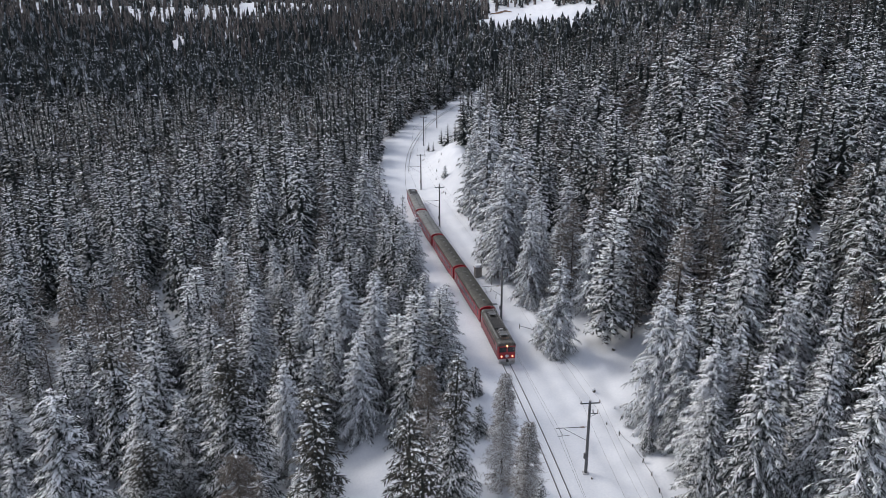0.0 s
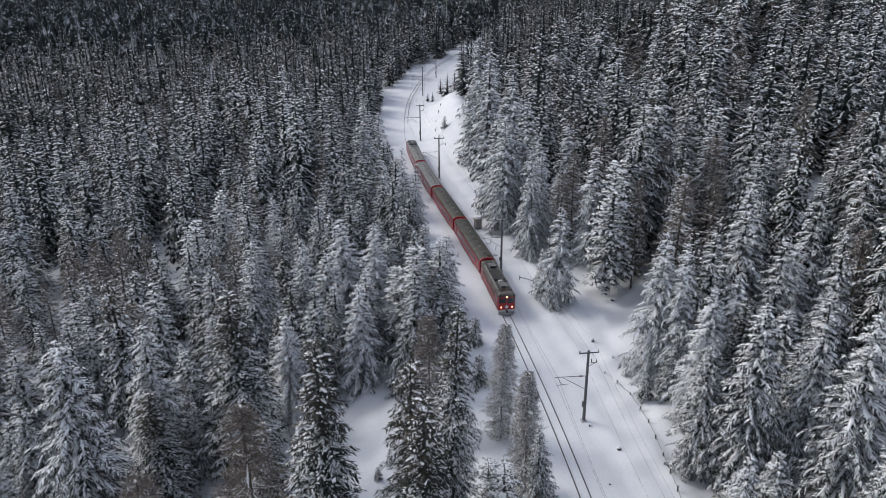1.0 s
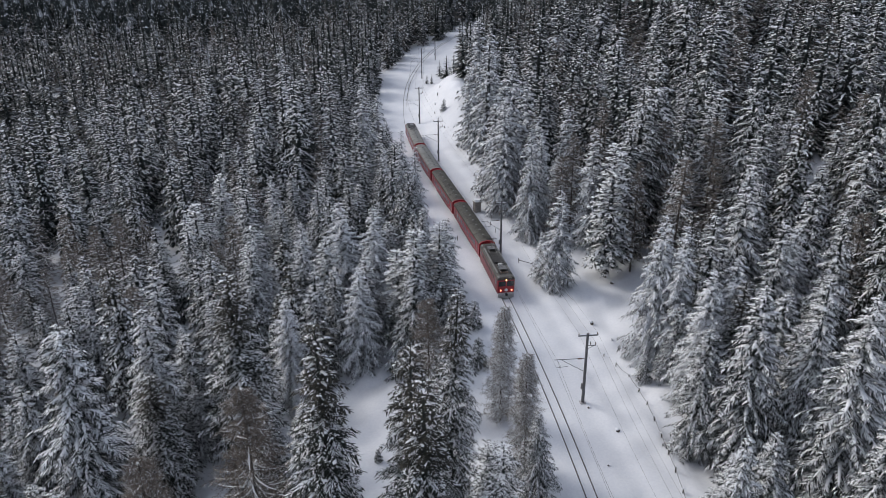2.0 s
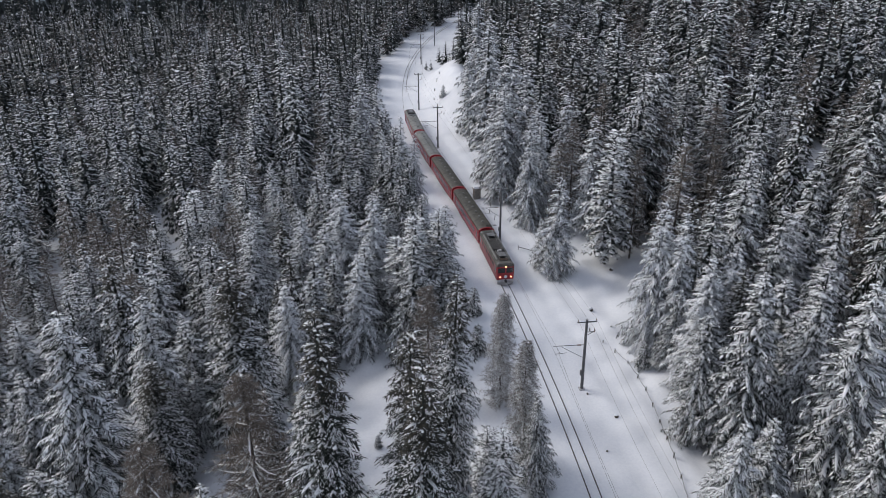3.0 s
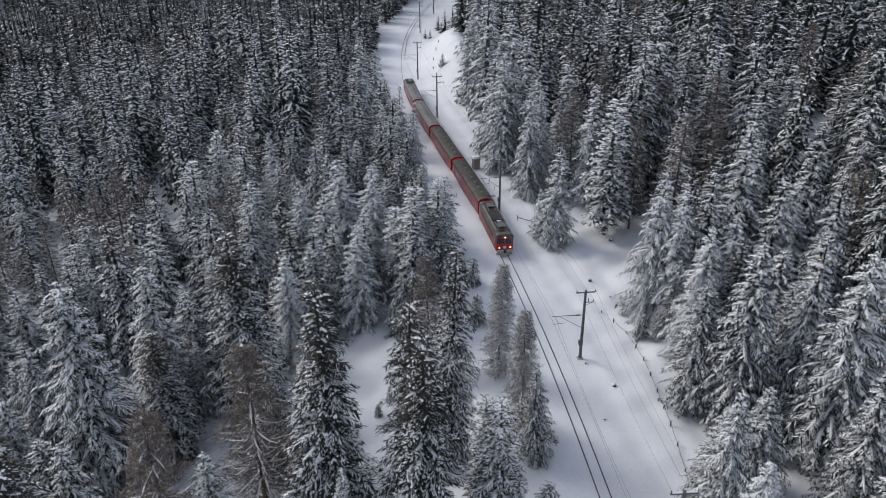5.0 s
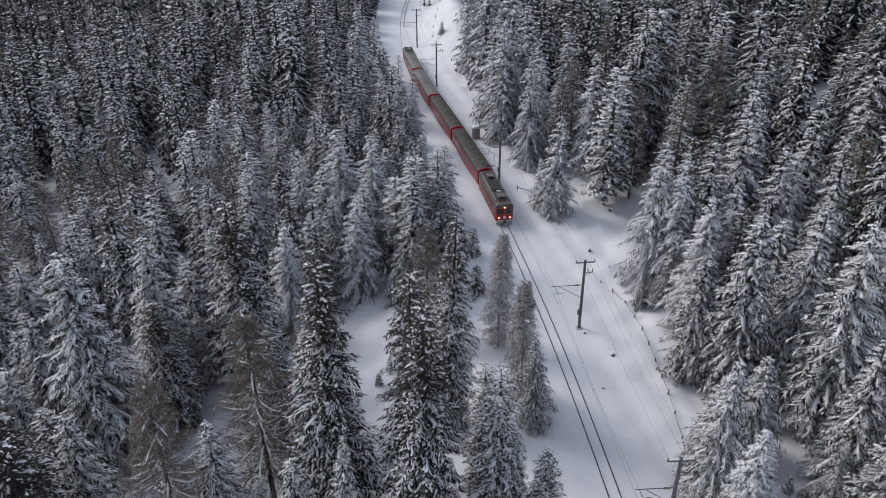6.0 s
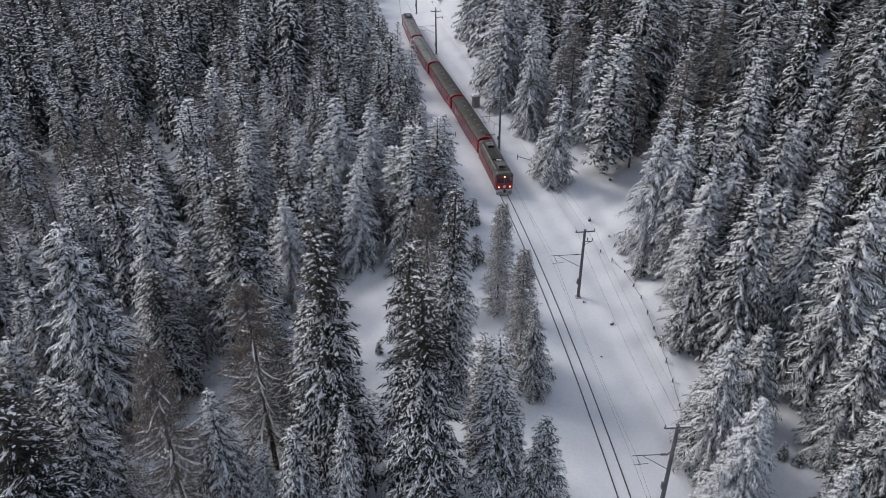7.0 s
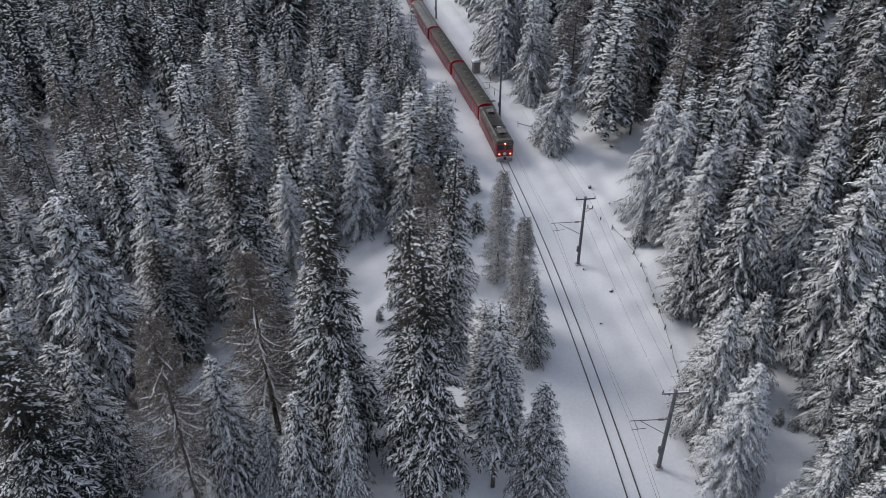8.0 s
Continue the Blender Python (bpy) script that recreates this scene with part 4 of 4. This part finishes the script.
# the trees that stand out, as (x, y, height, breadth of the crown or 0)
LARCHES = [
    (-15.8, 47.7, 21.5, 7.3), (-21.9, 41.0, 20.9, 7.4), (55.3, 90.9, 15.0, 0.0), (39.9, 99.3, 16.8, 0.0), (28.9, 126.9, 20.7, 0.0), (29.3, 101.6, 18.0, 0.0),
    (-71.9, 118.8, 13.0, 6.0), (-64.1, 114.0, 13.5, 5.6), (-58.1, 110.8, 12.5, 5.8), (-54.5, 112.8, 13.0, 5.4), (-58.4, 105.2, 12.0, 5.6), (-50.5, 112.0, 12.5, 5.2),
    (-61.9, 101.2, 11.0, 5.2), (36.1, 126.4, 20.0, 6.4), (42.2, 107.6, 19.0, 5.6), (63.1, 106.8, 18.0, 7.0),
]
SPRUCES_A = [
    (-18.4, 42.2, 16.2, 4.9), (-15.1, 41.6, 10.4, 2.8), (-11.0, 38.5, 14.3, 5.6), (2.9, 88.8, 4.0, 2.0), (4.3, 86.4, 4.3, 2.3), (4.4, 76.7, 4.3, 2.4),
    (9.0, 53.9, 10.7, 3.5), (7.5, 37.3, 13.6, 4.1), (-44.3, 102.1, 14.3, 10.0), (-37.8, 98.8, 16.2, 6.8), (-36.4, 113.2, 7.8, 5.2), (-53.4, 84.1, 11.9, 10.5), (-32.4, 77.5, 10.3, 5.7),
    (-28.7, 79.2, 12.4, 5.3), (-30.8, 65.4, 20.7, 7.6), (-33.5, 54.8, 24.7, 8.4), (-12.1, 52.2, 16.0, 5.2), (-42.3, 60.6, 14.7, 9.2),
    (-35.0, 60.3, 15.2, 7.5), (-66.7, 103.8, 13.9, 0.0),
]
SPRUCES_B = [
    (-10.6, 80.2, 14.6, 7.2), (-21.1, 98.9, 13.3, 6.8), (-18.0, 73.3, 14.9, 5.3), (-14.3, 96.8, 16.6, 0.0),
    (-9.1, 91.3, 17.7, 0.0), (-30.1, 120.9, 14.2, 0.0), (16.9, 97.8, 15.5, 6.6), (15.2, 100.7, 7.9, 4.0), (25.8, 78.1, 19.6, 6.2), (24.1, 73.2, 3.3, 2.4), (28.1, 75.8, 19.0, 5.8),
    (29.1, 69.0, 16.7, 6.2), (23.4, 39.0, 13.2, 5.8), (33.7, 73.9, 15.5, 0.0), (42.4, 79.3, 15.0, 0.0), (45.3, 63.1, 13.9, 0.0), (15.0, 116.4, 19.9, 5.8), (11.1, 127.5, 21.8, 6.1),
    (6.6, 169.1, 18.9, 6.7), (17.0, 118.5, 18.3, 5.7), (-7.4, 127.0, 17.4, 4.2), (-10.2, 129.7, 14.4, 3.8), (-5.1, 125.2, 14.6, 4.1), (20.4, 120.2, 14.0, 0.0), (-15.0, 160.6, 16.2, 0.0),
    (-17.6, 156.5, 20.1, 0.0), (23.4, 129.6, 19.3, 0.0), (0.5, 192.4, 3.6, 0.0),
]
SPRUCES_C = [
    (-5.1, 249.1, 3.2, 0.0), (-3.4, 248.5, 3.6, 0.0), (-0.6, 264.8, 5.7, 0.0), (1.7, 244.8, 8.5, 0.0), (4.1, 242.1, 9.3, 0.0), (161.0, 809.6, 8.7, 0.0), (163.8, 806.0, 12.1, 0.0),
    (166.3, 799.4, 16.0, 0.0), (168.8, 791.9, 13.1, 0.0), (-36.3, 125.5, 10.1, 0.0), (-50.3, 145.6, 11.6, 0.0), (29.5, 58.0, 21.1, 6.8), (23.0, 44.1, 15.6, 4.8), (31.4, 52.8, 6.2, 2.4),
    (35.8, 52.4, 21.9, 7.9), (34.4, 57.6, 21.2, 5.9), (34.3, 44.3, 15.7, 5.3), (33.1, 38.2, 16.8, 5.5), (28.5, 34.6, 11.7, 4.8), (24.3, 32.1, 9.3, 3.1), (23.3, 47.3, 11.0, 3.7),
    (32.9, 43.2, 6.6, 3.0), (29.6, 31.1, 12.6, 4.7), (26.1, 61.1, 15.3, 4.9),
]
SPRUCES_D = [
    (20.1, 145.2, 20.0, 6.4), (31.8, 136.0, 18.0, 6.0), (31.2, 76.0, 19.0, 6.4), (45.3, 82.8, 20.0, 7.0), (57.1, 118.4, 20.0, 6.8), (42.9, 94.0, 19.0, 6.0),
    (35.0, 99.2, 18.0, 6.0), (42.9, 70.8, 19.0, 6.6), (38.3, 74.4, 18.0, 6.0),
    (29.9, 44.5, 2.1, 1.1), (30.9, 43.6, 1.5, 1.0), (-7.0, 62.0, 1.8, 1.0), (35.0, 61.9, 13.6, 5.7), (40.8, 67.9, 13.8, 5.5), (27.1, 73.4, 10.5, 5.6), (42.5, 57.9, 13.7, 5.6),
    (-29.0, 42.0, 17.2, 9.7), (-16.6, 55.7, 13.8, 5.1), (-27.4, 66.5, 9.6, 4.8), (-7.9, 38.5, 16.5, 3.5),
]
DARK_SPRUCES = [
    (-8.8, 44.6, 27.8, 6.3), (-2.6, 43.6, 25.5, 5.4), (0.4, 54.7, 23.4, 4.9), (-1.2, 39.8, 24.7, 5.7), (-21.1, 64.7, 23.2, 7.4), (-32.1, 38.5, 23.9, 10.0), (-39.1, 77.4, 19.7, 7.5),
    (31.9, 67.9, 15.8, 4.8), (-30.1, 36.4, 20.9, 9.5), (-28.9, 59.7, 16.4, 6.3),
]
PINES = [
    (-3.8, 84.3, 16.1, 5.6), (-0.4, 85.5, 16.1, 5.3), (-5.9, 86.5, 13.4, 4.6), (25.5, 101.8, 21.6, 7.1),
]
FROSTED_LARCHES = [
    (6.3, 66.5, 14.5, 4.2), (8.1, 57.7, 14.4, 4.7),
]
SLIM_PINES = [
    (3.2, 44.0, 15.9, 3.1), (4.1, 39.0, 19.2, 3.9), (5.2, 40.8, 12.3, 3.5),
]
MARKED = {"larch": LARCHES, "spruce": SPRUCES_A + SPRUCES_C + SPRUCES_D, "snowy": SPRUCES_B, "dark": DARK_SPRUCES, "pine": PINES, "frosted": FROSTED_LARCHES, "slim_pine": SLIM_PINES}

# open snow where no tree is scattered: (x, y, half width, half length)
CLEARINGS = [
    (-8.5, 66, 4.5, 18), (3.5, 70, 4.5, 20), (-24, 52, 5, 13), (24, 96, 7, 12), (19, 104, 7, 9), (32.5, 50, 4.2, 8), (-36, 109, 3, 4), (5, 43, 4, 8), (-6.5, 88, 3, 5),
    (-86, 134, 5, 6), (-101, 166, 6, 7), (105, 800, 72, 200), (100, 1010, 54, 80), (-150, 330, 5, 8),
]

# narrow glades on the far slope: (x per y, middle y, half width, half length)
GLADES = [(-0.362, 760, 12, 115), (-0.324, 770, 9, 105), (-0.285, 765, 14, 115), (-0.245, 800, 5, 110), (-0.405, 565, 7, 85), (-0.43, 570, 4, 75), (-0.262, 1060, 11, 110)]


def clear_of_trees(x, y):
    d = float(offset(x, y))
    left = np.interp(y, [0, 60, 100, 130, 165, 185, 260, 300, 420, 440], [10, 9, 6.5, 5.6, 6.5, 9, 11, 9, 7, 0])
    right = np.interp(y, [0, 45, 80, 104, 112, 135, 160, 185, 245, 310, 400, 440], [10, 11, 13, 10, 8.5, 8.5, 14, 17.5, 17.5, 16, 9, 0])
    if y < 440 and -left < d < right or y < 62 and -33 < x < 27:
        return True
    if math.sin(x * 12.9 + y * 7.3) < 0.62 and any(((x - k * y) / p) ** 2 + ((y - b) / q) ** 2 < 1 for k, b, p, q in GLADES):
        return True
    return any(((x - a) / p) ** 2 + ((y - b) / q) ** 2 < 1 for a, b, p, q in CLEARINGS)


def scatter():
    rng = np.random.default_rng(5)
    kept = [(x, y, h, k, b) for k, rows in MARKED.items() for x, y, h, b in rows]
    cells = {}
    for x, y, h, k, b in kept:
        cells.setdefault((int(x // 5), int(y // 5)), []).append((x, y, 4.0 if h > 7 else 2.0))
    for near, far, step in ((0, 120, 5.5), (120, 250, 6.3), (250, 420, 6.8), (420, 640, 6.8), (640, 1000, 7.4), (1000, 1800, 11.5)):
        for gy in np.arange(18, far, step):
            reach = gy * 0.72 + 14
            for gx in np.arange(-reach, reach, step):
                x, y = gx + rng.uniform(-0.45, 0.45) * step, gy + rng.uniform(-0.45, 0.45) * step
                r = math.hypot(x, y)
                u, w, c = rng.random(), rng.random(), rng.random()
                if not near <= r < far or clear_of_trees(x, y):
                    continue
                patch = math.sin(x * 0.05 + 1.0) * math.sin(y * 0.043 + 2.0) + 0.5 * math.sin(x * 0.021 - y * 0.03)
                if c < 0.05:
                    continue
                i, j = int(x // 5), int(y // 5)
                if any((x - a) ** 2 + (y - b) ** 2 < q * q for p in (-1, 0, 1) for s in (-1, 0, 1) for a, b, q in cells.get((i + p, j + s), ())):
                    continue
                share = (0.10 if r < 110 else 0.13 if r < 520 else 0.30 if r < 760 else 0.7) + (0.06 if x > 22 and 110 < r < 480 else 0.0) + 0.20 * (patch > 0.45)
                kind = "larch" if u < share else "spruce" if r < 74 or r > 190 else "dark" if u > 0.92 else "pine" if u > 0.89 else "spruce"
                if 92 < y < 205 and -20 < offset(x, y) < 0:
                    kept.append((x, y, 8.5 + 5.0 * w, "spruce", 0.0))
                    continue
                if kind == "spruce" and 92 < y < 215 and 4 < offset(x, y) < 21:
                    kind = "snowy"
                low = r < 140 and offset(x, y) < -14
                tall = 10 + 7.5 * w if low else 12.5 + 13 * w**1.2 + 2.5 * patch
                if x > 20 and r > 100:
                    tall *= 1.14
                kept.append((x, y, tall, kind, 0.0))
    return kept


def plant():
    rng = np.random.default_rng(9)
    trees = sorted(scatter(), key=lambda t: math.hypot(t[0], t[1]))
    made, wood, count = {}, [[], [], []], 0
    total = 0
    for x, y, h, kind, broad in trees:
        r = math.hypot(x, y)
        turn, wide, tilt = rng.uniform(0, 360), rng.uniform(0.88, 1.18), rng.normal(0, 1.2)
        wide *= min(max(1.32 - (h - 8) * 0.03, 0.90), 1.32)
        if r > 105 and not broad:
            wide *= 1.22 if kind in ("spruce", "snowy") else 1.0
        elif not broad:
            wide *= 1.22
        z = float(ground(x, y)) - 0.15
        single = count < 300
        if h < 6.5 and single:
            kind = "sapling"
        level = (0 if r < 76 else 5 if r < 98 else 1) if single else 6 if r < 205 else 2 if r < 400 else 3 if r < 660 else 4
        if kind == "sapling":
            level = 0
        if level in (1, 5) and kind == "slim_pine":
            kind = "pine"
        if level == 1 and kind == "frosted":
            kind = "larch"
        if not single and kind != "larch":
            kind = "snowy" if kind == "snowy" and level == 6 else "spruce"
        forms = FORMS[kind, level]
        pick = int(rng.integers(len(forms)))
        size = h / (4.0 if kind == "sapling" else TALL)
        if broad:
            wide = min(max(broad / (BREADTH[kind, level, pick] * size), 0.62), 1.3)
        m = pose(x, y, z, tilt, tilt * 0.6, turn) @ Matrix.Diagonal((size * wide, size * wide, size, 1))
        if single:
            count += 1
            key = (kind, level, pick)
            if key in made:
                first = made[key]
                copy_thing(first, m @ Matrix.Diagonal((1 / first.scale.x, 1 / first.scale.y, 1 / first.scale.z, 1)))
                continue
            name, label, category, mats = KINDS[kind]
            tree = thing(name, Matrix(), label, category, "trees of the forest")
            v, f, mi = forms[pick]
            crown = new("crown", from_tris("crown", v, f, mi, mats))
            crown.data.polygons.foreach_set("use_smooth", np.ones(len(f), bool))
            crown.parent = tree
            tall = 4.0 if kind == "sapling" else TALL
            v, f, mi = trunk_mesh(tall, {"sapling": 0.05, "larch": 0.18, "frosted": 0.15, "slim_pine": 0.17}.get(kind, 0.24))
            stem = new("trunk", from_tris("trunk", v, f, mi, [M_BARK]))
            stem.parent = tree
            tree.matrix_basis = m
            made[key] = tree
        else:
            v, f, mi = forms[pick]
            if kind == "larch":
                mi = np.where(mi == 0, 3, mi)
            elif kind == "snowy":
                mi = np.where(mi == 0, 4, np.where(mi == 1, 5, mi))
            a = np.asarray(m)
            wood[0].append(v @ a[:3, :3].T.astype(np.float32) + a[:3, 3].astype(np.float32))
            wood[1].append(f + total)
            wood[2].append(mi)
            total += len(v)
    me = from_tris("forest", np.concatenate(wood[0]), np.concatenate(wood[1]), np.concatenate(wood[2]), [M_DUSTED, M_CAP, M_BARK, M_TWIG_HAZED, M_NEEDLE_FROST, M_CAP_FULL])
    tagged(new("forest", me), "dense snow-dusted spruce and larch forest covering the slopes", "forest", kind="stuff")


plant()
